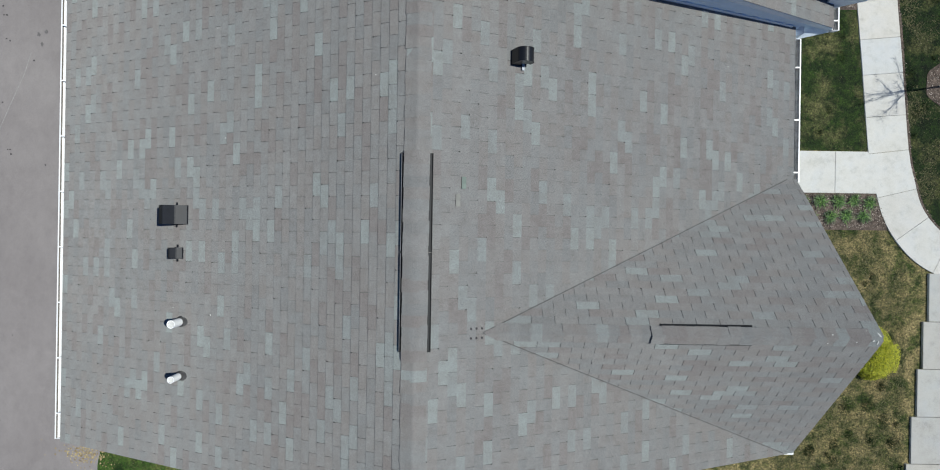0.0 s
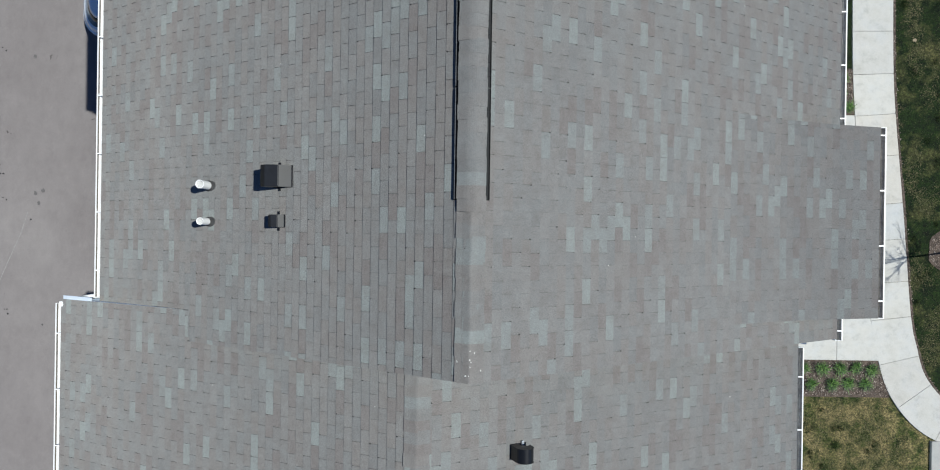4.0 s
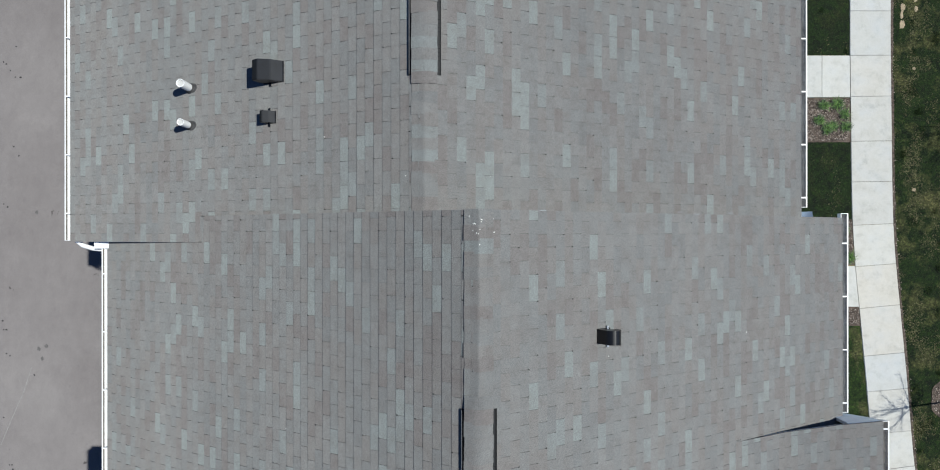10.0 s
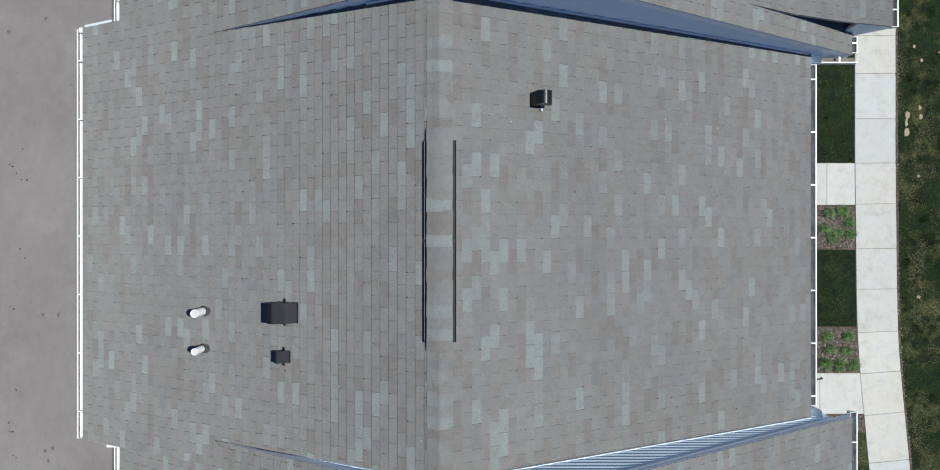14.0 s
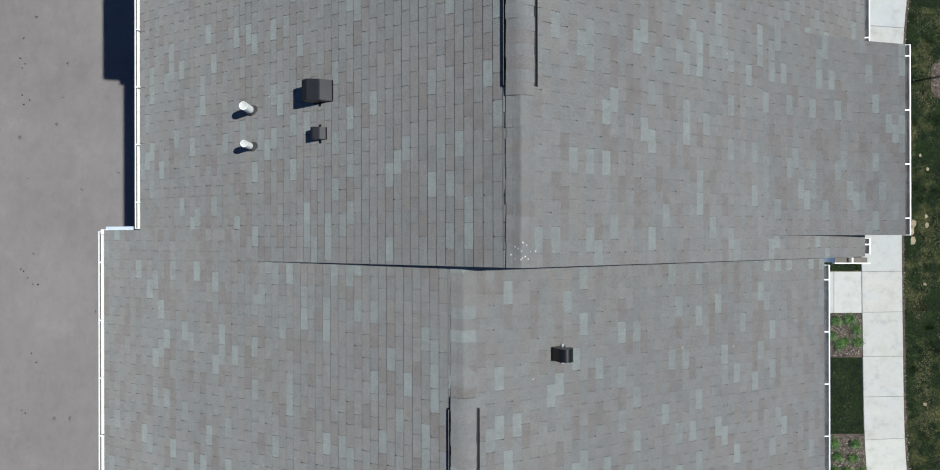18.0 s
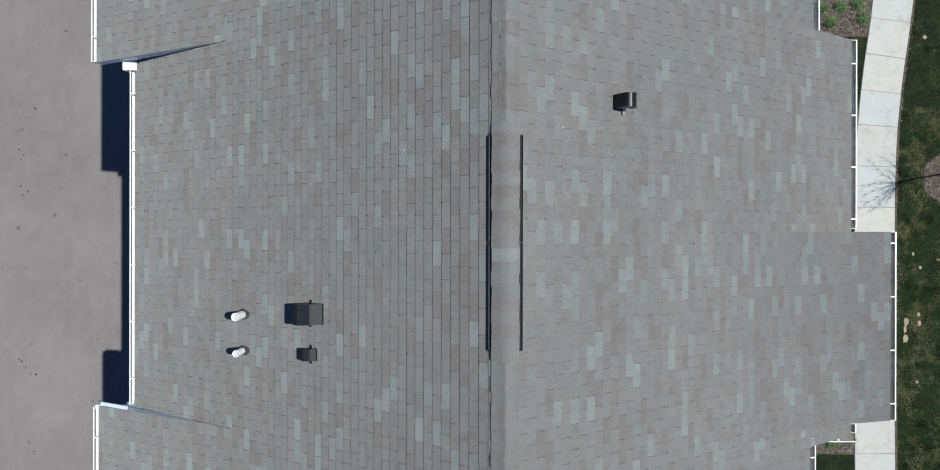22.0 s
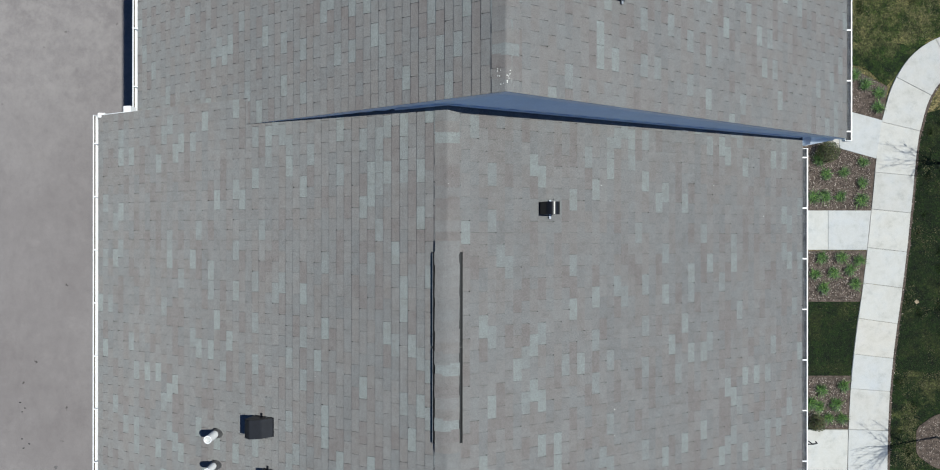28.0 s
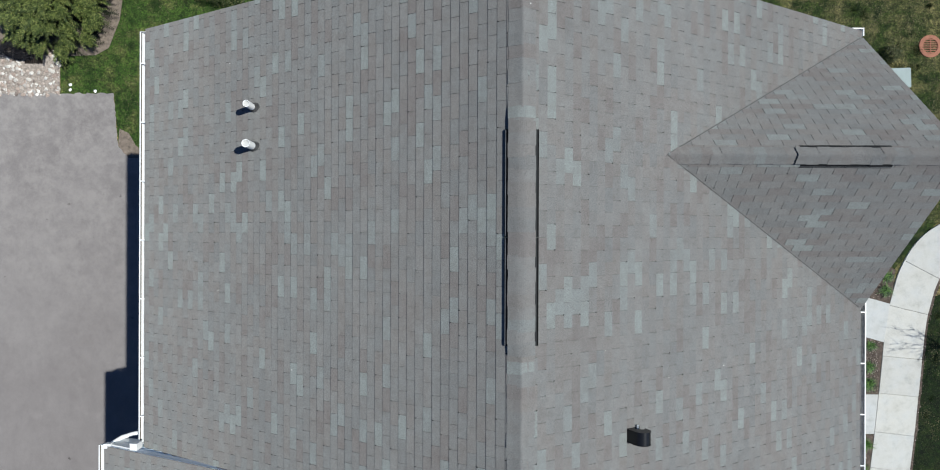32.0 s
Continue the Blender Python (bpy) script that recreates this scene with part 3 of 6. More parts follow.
def rake(house, ridge_at, slope, y, out, x0, x1):
    """Painted rake boards flat on the wall along one gable edge; out is -1 or 1. x0, x1 the eave ends."""
    rx, rz = ridge_at
    for xe in (x0, x1):
        ze = rz - slope * abs(xe - rx)
        outline = [(rx, rz - 0.012), (xe, ze - 0.012), (xe, ze - 0.16), (rx, rz - 0.16)]
        b = part("rake_board", prism(outline, *sorted((y - out * 0.012, y + out * 0.016))), TRIM, house, "white painted rake board")
        part("drip_edge", prism([(rx, rz - 0.012), (xe, ze - 0.012), (xe, ze - 0.04), (rx, rz - 0.04)], *sorted((y + out * 0.0165, y + out * 0.0195))), TRIM, b)


def gable_boards(house, ridge_at, slope, y, out, x0, x1, z0):
    """Lap siding of one gable wall above z0, board by board."""
    rx, rz = ridge_at
    z = z0
    e = 0.115
    while z < rz - 0.2:
        lo = max(x0, rx - (rz - 0.16 - z) / slope), min(x1, rx + (rz - 0.16 - z) / slope)
        top = min(z + e + 0.015, rz - 0.18)
        hi = max(x0, rx - (rz - 0.16 - top) / slope), min(x1, rx + (rz - 0.16 - top) / slope)
        y1, y2 = y + out * 0.045, y + out * 0.006
        v = [(lo[0], y, z), (lo[1], y, z), (hi[1], y, top), (hi[0], y, top), (lo[0], y1, z), (lo[1], y1, z), (hi[1], y2, top), (hi[0], y2, top)]
        f = [(0, 1, 2, 3), (4, 7, 6, 5), (0, 4, 5, 1), (1, 5, 6, 2), (2, 6, 7, 3), (3, 7, 4, 0)]
        bm = bmesh.new()
        bv = [bm.verts.new(p) for p in v]
        for q in f:
            bm.faces.new([bv[i] for i in q])
        part("siding_board", bm, SIDING, house)
        z += e


def shell(house, ridge_at, slope, y0, y1, x0, x1):
    """Four walls of a unit up to its roof."""
    rx, rz = ridge_at
    top = lambda x: rz - slope * abs(x - rx) - 0.14  # noqa: E731
    part("side_wall", boxed(x0, x0 + 0.2, y0, y1, -1.2, top(x0)), SIDING, house)
    part("side_wall", boxed(x1 - 0.2, x1, y0, y1, -1.2, top(x1)), SIDING, house)
    for y in (y0, y1 - 0.2):
        part("gable_wall", prism([(x0 + 0.2, -1.2), (x1 - 0.2, -1.2), (x1 - 0.2, top(x1 - 0.2)), (rx, rz - 0.14), (x0 + 0.2, top(x0 + 0.2))], y, y + 0.2), SIDING, house)


def dormer(house, y, depth_x0, edge, base, half, slope, vent, seed, main, wide=0.72):
    """A steep cross gable to the front: its ridge at y runs from depth_x0 out to edge."""
    rise = half * slope
    top = base + rise
    ln = edge - depth_x0
    c = 1 / math.hypot(1, slope)
    for sy in (-1, 1):
        o = (depth_x0, y + sy * half, base)
        u, s = (1, 0, 0), (0, -sy * c, slope * c)
        sl = part("dormer_slope", slab(o, u, s, ln, half / c - 0.01), DECK, house, "steep cross-gable roof slope")
        shingled(sl, o, u, s, ln + 0.02, half / c - 0.03, (1.2, ln), seed + sy)
        a, b = edge - 0.022, edge
        part("rake_board", prism([(y, top - 0.006), (y + sy * half, base - 0.006), (y + sy * half, base - 0.17), (y, top - 0.17)], a, b, "x"), TRIM, house, "white painted rake board")
        part("drip_edge", prism([(y, top - 0.012), (y + sy * half, base - 0.012), (y + sy * half, base - 0.04), (y, top - 0.04)], b + 0.001, b + 0.004, "x"), TRIM, house)
    part("dormer_wall", prism([(y - half + 0.1, base - 2), (y + half - 0.1, base - 2), (y + half - 0.1, base - 0.05), (y, top - 0.16), (y - half + 0.1, base - 0.05)], edge - 0.42, edge - 0.24, "x"), SIDING, house)
    ridge(house, (edge - 0.01, y, top), (depth_x0, y, top), slope, vent, CAP_D, wide)
    (rx, rz), pitch = main
    # a dark tube draws the shade in the crease of each valley
    for sy in (-1, 1):
        a = Vector((rx + (rz - top) / pitch, y, top + 0.010))
        b = Vector((rx + (rz - base) / pitch, y + sy * half, base + 0.010))
        part("valley", tube([a, b], 0.009, 6), SHADE_LINE, house, "dark line for the shade between two roof slopes")


UNITS = [  # south and north party lines, kind, vent from/to, south and north roof edges
    ("L", -3.5, 3.55, (-1.55, 0.91), -3.58, 3.78),
    ("R", 3.55, 9.70, (5.31, 7.76), 3.37, 9.87),
    ("M", 9.70, 15.99, (11.54, 14.02), 9.53, 16.20),
    ("R", 15.99, 22.14, (17.77, 20.24), 15.78, 22.31),
    ("L", 22.14, 29.05, (24.51, 26.99), 21.97, 29.19),
    ("F", 29.05, 36.1, (31.53, 34.035), 28.84, 36.22)]
houses = []
for i, (kind, ya, yb, vent, ys, yn) in enumerate(UNITS):
    ((rx, rz), slope), cap = ROOFS[kind], CAP_L if kind in "LM" else CAP_R if kind == "R" else CAP_F
    where = "end" if i in (0, 5) else "middle"
    house = thing("townhouse", (rx, (ya + yb) / 2, 0), category="townhouse", group="row of townhouses",
                  label=f"{where} townhouse with pale siding and a {'lower' if kind in 'LM' else 'steeper'} grey shingle roof")
    houses.append(house)
    c = 1 / math.hypot(1, slope)
    wide = [{-1: 6.01, 1: 5.93}, {-1: 5.965, 1: 5.91}, {-1: 5.94, 1: 5.91}, {-1: 5.965, 1: 5.92}, {-1: 6.04, 1: 5.93}, {-1: 6.06, 1: 5.97}][i]
    for side in (-1, 1):
        half = wide[side]
        ze = rz - slope * half
        o, u, s = (rx + side * half, ys, ze), (0, 1, 0), (-side * c, 0, slope * c)
        sl = part("roof_slope", slab(o, u, s, yn - ys, half / c), DECK, house, "grey three-tab shingle roof slope")
        shingled(sl, (o[0], ys - 0.02, ze), u, s, yn - ys + 0.04, half / c - 0.04, (0.4, yn - ys - 0.6), i * 2 + (side > 0))
        part("fascia", boxed(*sorted((rx + side * (half - 0.03), rx + side * (half - 0.005))), ys + 0.02, yn - 0.02, ze - 0.17, ze - 0.015), TRIM, house)
    ridge(house, (rx, ys - 0.02, rz), (rx, yn + 0.02, rz), slope, (vent[0] - ys + 0.01, vent[1] - ys + 0.01), cap)
    shell(house, (rx, rz), slope, ys + 0.035, yn - 0.035, rx - HALF + 0.35, rx + HALF - 0.35)
    for y, out, ye in ((ys + 0.034, -1, ys), (yn - 0.034, 1, yn)):
        rake(house, (rx, rz), slope, ye, out, rx - wide[-1], rx + wide[1])
        gable_boards(house, (rx, rz), slope, y, out, rx - HALF + 0.35, rx + HALF - 0.35, 8.6)
    if kind in "LM":
        for y, out, on in ((ys, -1, False), (yn, 1, i < 4)):
            if on:
                xa, xb = rx - wide[-1] + 0.01, -6.03
                za, zb = rz - slope * (rx - xa), rz - slope * (rx - xb)
                part("rake_ledge", prism([(xa, za - 0.03), (xb, zb - 0.03), (xb, zb - 0.05), (xa, za - 0.05)], *sorted((y + out * 0.0196, y + out * 0.075))), TRIM, house, "white metal ledge under the rake")
    # eave gutters, stopping at the neighbours and the cross gables
    left = {0: (-3.56, 3.73), 1: (3.84, 9.50), 2: (9.53, 16.20), 3: (16.24, 21.93), 4: (21.97, 29.22), 5: (29.25, 36.2)}[i]
    gutter(house, rx - wide[-1], rz - slope * wide[-1], left[0], left[1], -1, 0.45)
    right = {0: [(0.84, 3.19)], 1: [(3.32, 3.70), (6.74, 9.96)], 2: [(10.06, 15.62)], 3: [(15.80, 16.06), (19.2, 22.33)], 4: [(22.47, 28.655)], 5: [(28.785, 31.79)]}[i]
    for a, b in right:
        gutter(house, rx + wide[1], rz - slope * wide[1], a, b, 1, 0.0 if i == 4 else 0.17)
    if i in (1, 3):
        # shallow lower roof over the front bay
        b0, b1 = (3.73, 6.70) if i == 1 else (16.11, 19.14)
        sx0, sx1 = 3.575, 6.30
        bz0 = rz - slope * (sx0 - rx)
        # it flares out in three gentle steps
        bs, za, xa = 0.25, bz0, sx0
        for step_slope, rows_up, picked in ((0.50, 8, 0.0), (0.366, 8, 0.0), (bs, 7, 3.0)):
            cb = 1 / math.hypot(1, step_slope)
            wide_x = rows_up * EXPOSURE * cb
            xa, za = xa + wide_x, za - step_slope * wide_x
            o = (xa, b0, za)
            sl = part("bay_roof", slab(o, (0, 1, 0), (-cb, 0, step_slope * cb), b1 - b0, wide_x / cb, 0.02), DECK, house, "shallow shingle roof over the front bay")
            for y, out in ((b0, -1), (b1, 1)):
                board = [(xa, za - 0.016), (xa - wide_x, za + step_slope * wide_x - 0.016), (xa - wide_x, za + step_slope * wide_x - 0.05), (xa, za - 0.05)]
                part("rake_board", prism(board, *sorted((y - out * 0.024, y - out * 0.006))), TRIM, house, "white rake board under the bay roof's edge")
            shingled(sl, o, (0, 1, 0), (-cb, 0, step_slope * cb), b1 - b0, wide_x / cb + 0.0115, (0.2, picked), 31 + i)
        sx1 = xa
        gutter(house, sx1, o[2], b0, b1, 1, 0.3)
        for y, out in ((b0, -1), (b1, 1)):
            # the side wall stands back under the roof; a short board closes the eave end
            part("cheek", prism([(sx0 + 0.3, bz0 - 0.3), (5.86, o[2] + 0.03), (5.86, o[2] - 0.6), (sx0 + 0.3, bz0 - 0.7)], *sorted((y - out * 0.42, y - out * 0.47))), SIDING, house)
            part("end_board", prism([(5.70, o[2] + (sx1 - 5.70) * bs - 0.05), (sx1 - 0.01, o[2] - 0.012), (sx1 - 0.01, o[2] - 0.16), (5.95, o[2] - 0.5), (5.70, o[2] - 0.5)], *sorted((y - out * 0.002, y - out * 0.05))), TRIM, house)
            part("bay_wall", boxed(4.9, 6.0, *sorted((y - out * 0.48, y - out * 0.62)), 0, o[2] - 0.1), SIDING, house)
        part("bay_front", boxed(5.95, 6.1, b0 + 0.45, b1 - 0.45, 0, o[2] - 0.1), SIDING, house)
dormer(houses[0], -1.35, 0.12, 5.27, 9.04, 2.22, 1.04, (1.60, 2.82), 51, ROOFS["L"])
dormer(houses[5], 33.86, 1.9, 6.0, 9.02, 2.25, 1.04, (0.91, 2.17), 55, ROOFS["F"], 0.82)


# ---- things on the roofs ----
def roof_z(kind, x):
    (rx, rz), slope = ROOFS[kind]
    return rz - slope * abs(x - rx) + 0.008


def tilt(kind, x):
    (rx, rz), slope = ROOFS[kind]
    return (1 if x > rx else -1) * math.degrees(math.atan(slope))


def on_roof(kind, x, y, turn=0):
    return pose(x, y, roof_z(kind, x), 0, tilt(kind, x), 0) @ pose(0, 0, 0, 0, 0, turn)


def box_vent(name, w, l, h, label):
    """A slant-back vent: downhill is -x, where it is open."""
    v = thing(name, label=label, category="roof vent", group="box vents")
    part("flange", boxed(-l / 2 - 0.005, l / 2 + 0.006, -w / 2 - 0.004, w / 2 + 0.004, 0, 0.006, bevel=0.002), BLACK, v)
    hood = [(-l / 2, 0.05), (-l / 2 + 0.004, h * 0.9), (-l * 0.16, h), (l * 0.24, h * 0.62), (l / 2, 0.014), (l / 2, 0.006), (-l * 0.2, 0.02)]
    bm = prism(hood, -w / 2, w / 2)
    bmesh.ops.bevel(bm, geom=bm.edges[:], offset=0.006, segments=2, affect="EDGES")
    part("hood", bm, BLACK, v)
    part("screen", boxed(-l / 2 + 0.015, -l / 2 + 0.022, -w / 2 + 0.01, w / 2 - 0.01, 0.006, 0.05), BLACK_MATT, v)
    part("seam", boxed(l * 0.20, l * 0.20 + 0.003, -w / 2 - 0.002, w / 2 + 0.002, 0.012, 0.062), GREY_METAL, v)
    for sy in (-1, 1):
        part("ear", boxed(-l * 0.2, -l * 0.2 + 0.03, *sorted((sy * w / 2, sy * (w / 2 + 0.045))), 0.002, 0.012), BLACK, v)
    return v


def make_pipe(kind, x, y, r, h):
    v = thing("vent_pipe", label="white plastic plumbing vent pipe in a dark rubber boot", category="vent pipe", group="vent pipes")
    bm = bmesh.new()
    k = 20
    rings = []
    for rr, z in ((r, -0.06), (r, h), (r * 0.86, h), (r * 0.84, h - 0.03)):
        rings.append([bm.verts.new((rr * math.cos(2 * math.pi * j / k), rr * math.sin(2 * math.pi * j / k), z)) for j in range(k)])
    for a, b in zip(rings, rings[1:]):
        for j in range(k):
            bm.faces.new((a[j], a[(j + 1) % k], b[(j + 1) % k], b[j]))
    bm.faces.new(rings[-1])
    pipe = part("pipe", bm, PVC, v)
    # a grey disc puts the bore's shade into the closed mouth
    part("bore", tube([(0, 0, h - 0.028), (0, 0, h - 0.022)], r * 0.82, 18), BORE, pipe, "grey disc standing in for the shaded bore")
    bm = tube([(0, 0, -0.02), (0, 0, 0.03), (0, 0, 0.075)], [r * 1.45, r * 1.22, r * 1.03], 18, False)
    boot = part("boot", bm, RUBBER, v, "dark rubber boot", True)
    fl = sheet_on(bmesh.new(), [(0.082 * math.cos(a) * (1 + 0.25 * abs(math.cos(a))), 0.07 * math.sin(a) * (1 + 0.05 * math.sin(3 * a))) for a in [2 * math.pi * k / 20 for k in range(20)]], 0.003, 0.010)
    f = part("flashing", fl, RUBBER, v)
    f.matrix_basis = pose(0.03, 0, 0.03 * abs(math.tan(radians(tilt(kind, x)))) * (1 if tilt(kind, x) < 0 else -1), 0, tilt(kind, x), 0)
    v.matrix_basis = pose(x, y, roof_z(kind, x))
    return v


def hood_vent():
    """A rounded exhaust hood: it opens downhill, which is +x."""
    v = thing("exhaust_hood", label="rounded black metal exhaust hood on the shingles", category="exhaust vent", group="exhaust hoods")
    w = 0.185
    out = [(-0.125, 0.0), (-0.125, 0.13)]
    out += [(0.0 - 0.125 * math.cos(a), 0.165 + 0.125 * math.sin(a)) for a in [math.pi * k / 22 for k in range(1, 20)]]
    out += [(0.118, 0.115), (0.106, 0.115), (0.070, 0.145), (0.0, 0.10), (-0.02, 0.0)]
    bm = prism(out, -w / 2, w / 2)
    part("hood", bm, HOOD_BLACK, v, smooth=False)
    for y in (w / 2 + 0.0005, -w / 2 - 0.0055):
        part("side_rim", prism([(p * 1.02, q * 1.02) for p, q in out], y, y + 0.005), HOOD_BLACK, v)
    part("flange", boxed(-0.125, 0.12, -0.10, 0.10, 0, 0.005), BLACK, v)
    for y0, y1 in ((-0.165, -0.075), (0.075, 0.135)):
        part("flap", boxed(0.035, 0.072, y0, y1, 0.030, 0.033), GREY_METAL, v, "bare grey metal tab")
        part("screw", tube([(0.053, (y0 + y1) / 2, 0.033), (0.053, (y0 + y1) / 2, 0.037)], 0.006, 8), BLACK, v)
    return v


big_vent = box_vent("box_vent", 0.275, 0.34, 0.255, "large black slant-back metal roof vent")
small_vent = box_vent("box_vent", 0.16, 0.175, 0.14, "small black slant-back metal roof vent")
hood = hood_vent()
ROOFTOP = [("L", (-4.32, 0.12), (-4.30, -0.44), (-4.21, -1.44), (-4.21, -2.23), (0.61, 2.19)),
           ("R", (-2.53, 5.65), (-2.54, 5.08), (-3.72, 5.57), (-3.72, 5.07), (1.48, 8.40)),
           ("M", (-2.84, 11.80), (-2.86, 11.20), (-4.19, 11.74), (-4.20, 11.20), (0.56, 14.58)),
           ("R", (-2.60, 18.02), (-2.60, 17.47), (-3.74, 17.92), (-3.74, 17.40), (1.42, 20.73)),
           ("L", (-3.43, 24.38), (-3.33, 23.68), (-4.24, 24.15), (-4.26, 23.67), (0.68, 27.54)),
           ("F", None, None, (-3.75, 34.09), (-3.75, 34.66), (1.54, 30.285))]
first = True
for kind, b1, b2, p1, p2, hd in ROOFTOP:
    for src, at in ((big_vent, b1), (small_vent, b2), (hood, hd)):
        if at:
            m = on_roof(kind, at[0] + (0.055 if src is big_vent else 0.03 if src is small_vent else -0.01), at[1])
            if src is hood:
                m = m @ Matrix.Diagonal((0.93, 0.93, 0.93, 1))
            if first:
                src.matrix_basis = m
            else:
                copy_thing(src, m)
    make_pipe(kind, *p1, 0.058, 0.33)
    make_pipe(kind, *p2, 0.049, 0.31)
    first = False


# ---- site: walks, beds, plants ----
def smooth_line(points, step=0.06):
    """Points along a Catmull-Rom line."""
    p = [Vector((q[0] - 0.03, q[1], 0)) for q in points]
    p = [2 * p[0] - p[1]] + p + [2 * p[-1] - p[-2]]
    out = []
    for a, b, c, d in zip(p, p[1:], p[2:], p[3:]):
        k = max(2, int((c - b).length / step))
        for i in range(k):
            t = i / k
            out.append(0.5 * ((2 * b) + (c - a) * t + (2 * a - 5 * b + 4 * c - d) * t * t + (3 * b - 3 * c + d - a) * t ** 3))
    return out


LINE = [(18, -1.15), (15.6, -0.95), (14.4, -0.55), (13.67, -0.08), (13.1, 0.70), (12.82, 1.6), (12.62, 2.6), (12.37, 5.4), (12.20, 7.2), (12.06, 8.7),
        (11.97, 10.3), (11.93, 13.0), (11.91, 15.0), (11.91, 17.2), (11.91, 19.4), (11.93, 21.0), (12.01, 22.6), (12.17, 24.1), (12.35, 25.4), (12.52, 26.8), (12.66, 28.2),
        (12.84, 30.0), (13.0, 30.8), (13.25, 31.6), (13.7, 32.3), (14.4, 32.75), (15.6, 33.1), (18, 33.3)]
line = smooth_line(LINE)
walkway = tagged(part("pavement", sheet_on(bmesh.new(), [(30, -2), (31, -2), (31, -1), (30, -1)], 0, 0.02), CONCRETE, None), "pale concrete path of square slabs with open joints", "sidewalk", kind="structure")
HALF_WALK = 0.61


def edge_at(i, side, w=HALF_WALK):
    d = (line[min(i + 1, len(line) - 1)] - line[max(i - 1, 0)]).normalized()
    return line[i] + Vector((d.y, -d.x, 0)) * side * w


# joints on the edges of the entry walks, and even steps between them
JOINTS = [1.33, 2.60, 3.71, 4.93, 6.04, 7.43, 8.68, 9.95, 11.21, 12.44, 13.76, 15.02, 16.33, 17.70, 18.85, 19.96, 21.2, 22.41, 23.45, 24.54, 25.61, 26.71, 27.94, 29.05, 30.55]
body_of = [i for i in range(len(line)) if line[i].x < 13.2 and 0.9 < line[i].y < 31.2]
cuts = [min(body_of, key=lambda i: abs(line[i].y - y)) for y in JOINTS]
run = 0.0
for i in range(cuts[-1] + 1, len(line)):
    run += (line[i] - line[i - 1]).length
    if run >= 1.3:
        cuts.append(i)
        run = 0.0
run = 0.0
for i in range(cuts[0] - 1, -1, -1):
    run += (line[i] - line[i + 1]).length
    if run >= 1.15:
        cuts.insert(0, i)
        run = 0.0
rng = random.Random(5)


def paving_slab(outline, parent, z=0.05, gap=0.006, mat=None):
    c = sum((Vector((*p, 0)) for p in outline), Vector()) / len(outline)
    pts = []
    for p in outline:
        d = Vector((*p, 0)) - c
        q = c + d * (1 - gap / max(0.3, d.length))
        pts.append((q.x, q.y))
    bm = sheet_on(bmesh.new(), pts, -0.06, z + rng.uniform(-0.004, 0.004))
    top = [e for e in bm.edges if min(v.co.z for v in e.verts) > 0]
    bmesh.ops.bevel(bm, geom=top, offset=0.008, segments=1, affect="EDGES")
    return part("slab", bm, mat or CONCRETE, parent)


for a, b in zip(cuts, cuts[1:]):
    mid = [a + round((b - a) * k / 9) for k in range(10)]
    out = [edge_at(i, 1) for i in mid] + [edge_at(i, -1) for i in mid[::-1]]
    paving_slab([(p.x, p.y) for p in out], walkway)


def left_edge(y):
    i = min(range(len(line)), key=lambda k: abs(line[k].y - y) + (0 if line[k].x < 13.1 else 50))
    return edge_at(i, -1).x


ENTRIES = [(1.33, 2.60, 10.98), (7.45, 8.68, 10.2), (13.74, 15.0, 10.42), (19.95, 21.2, 9.6), (26.73, 27.95, 10.66)]
for y0, y1, joint in ENTRIES:
    paving_slab([(joint, y0), (left_edge(y0) - 0.01, y0), (left_edge(y1) - 0.01, y1), (joint, y1)], walkway)
    x = joint
    while x > 5.4:
        paving_slab([(max(5.3, x - 1.24), y0), (x, y0), (x, y1), (max(5.3, x - 1.24), y1)], walkway)
        x -= 1.24
paving_slab([(11.0, 29.86), (12.15, 29.54), (12.33, 30.73), (11.0, 31.09)], walkway)
paving_slab([(9.6, 30.24), (11.0, 29.86), (11.0, 31.09), (9.6, 31.47)], walkway)
paving_slab([(6.4, 30.3), (9.6, 30.24), (9.6, 31.47), (6.4, 31.6)], walkway)

steps = tagged(part("stepped_path", boxed(13.0, 14.8, -8.2, -8.0, -0.05, 0.02), CONCRETE, None), "pale raised concrete slabs set in offset steps", "path", kind="structure")
for k, (x, ya, yb, z) in enumerate([(13.84, -2.50, -1.05, 0.09), (13.68, -3.93, -2.51, 0.09), (13.53, -5.37, -3.94, 0.085), (13.37, -6.79, -5.38, 0.08), (13.23, -8.17, -6.80, 0.08)]):
    paving_slab([(x, ya), (x + 1.5, ya), (x + 1.5, yb), (x, yb)], steps, z, 0.004, OLD_CONCRETE)

BEDS = [("A", 0.25, 1.31), ("B", 8.72, 10.05), ("B2", 6.9, 7.42), ("C", 12.42, 13.70), ("D", 21.24, 22.83), ("E", 25.16, 26.69), ("F", 27.97, 29.48)]
chips_v, chips_f = [], []


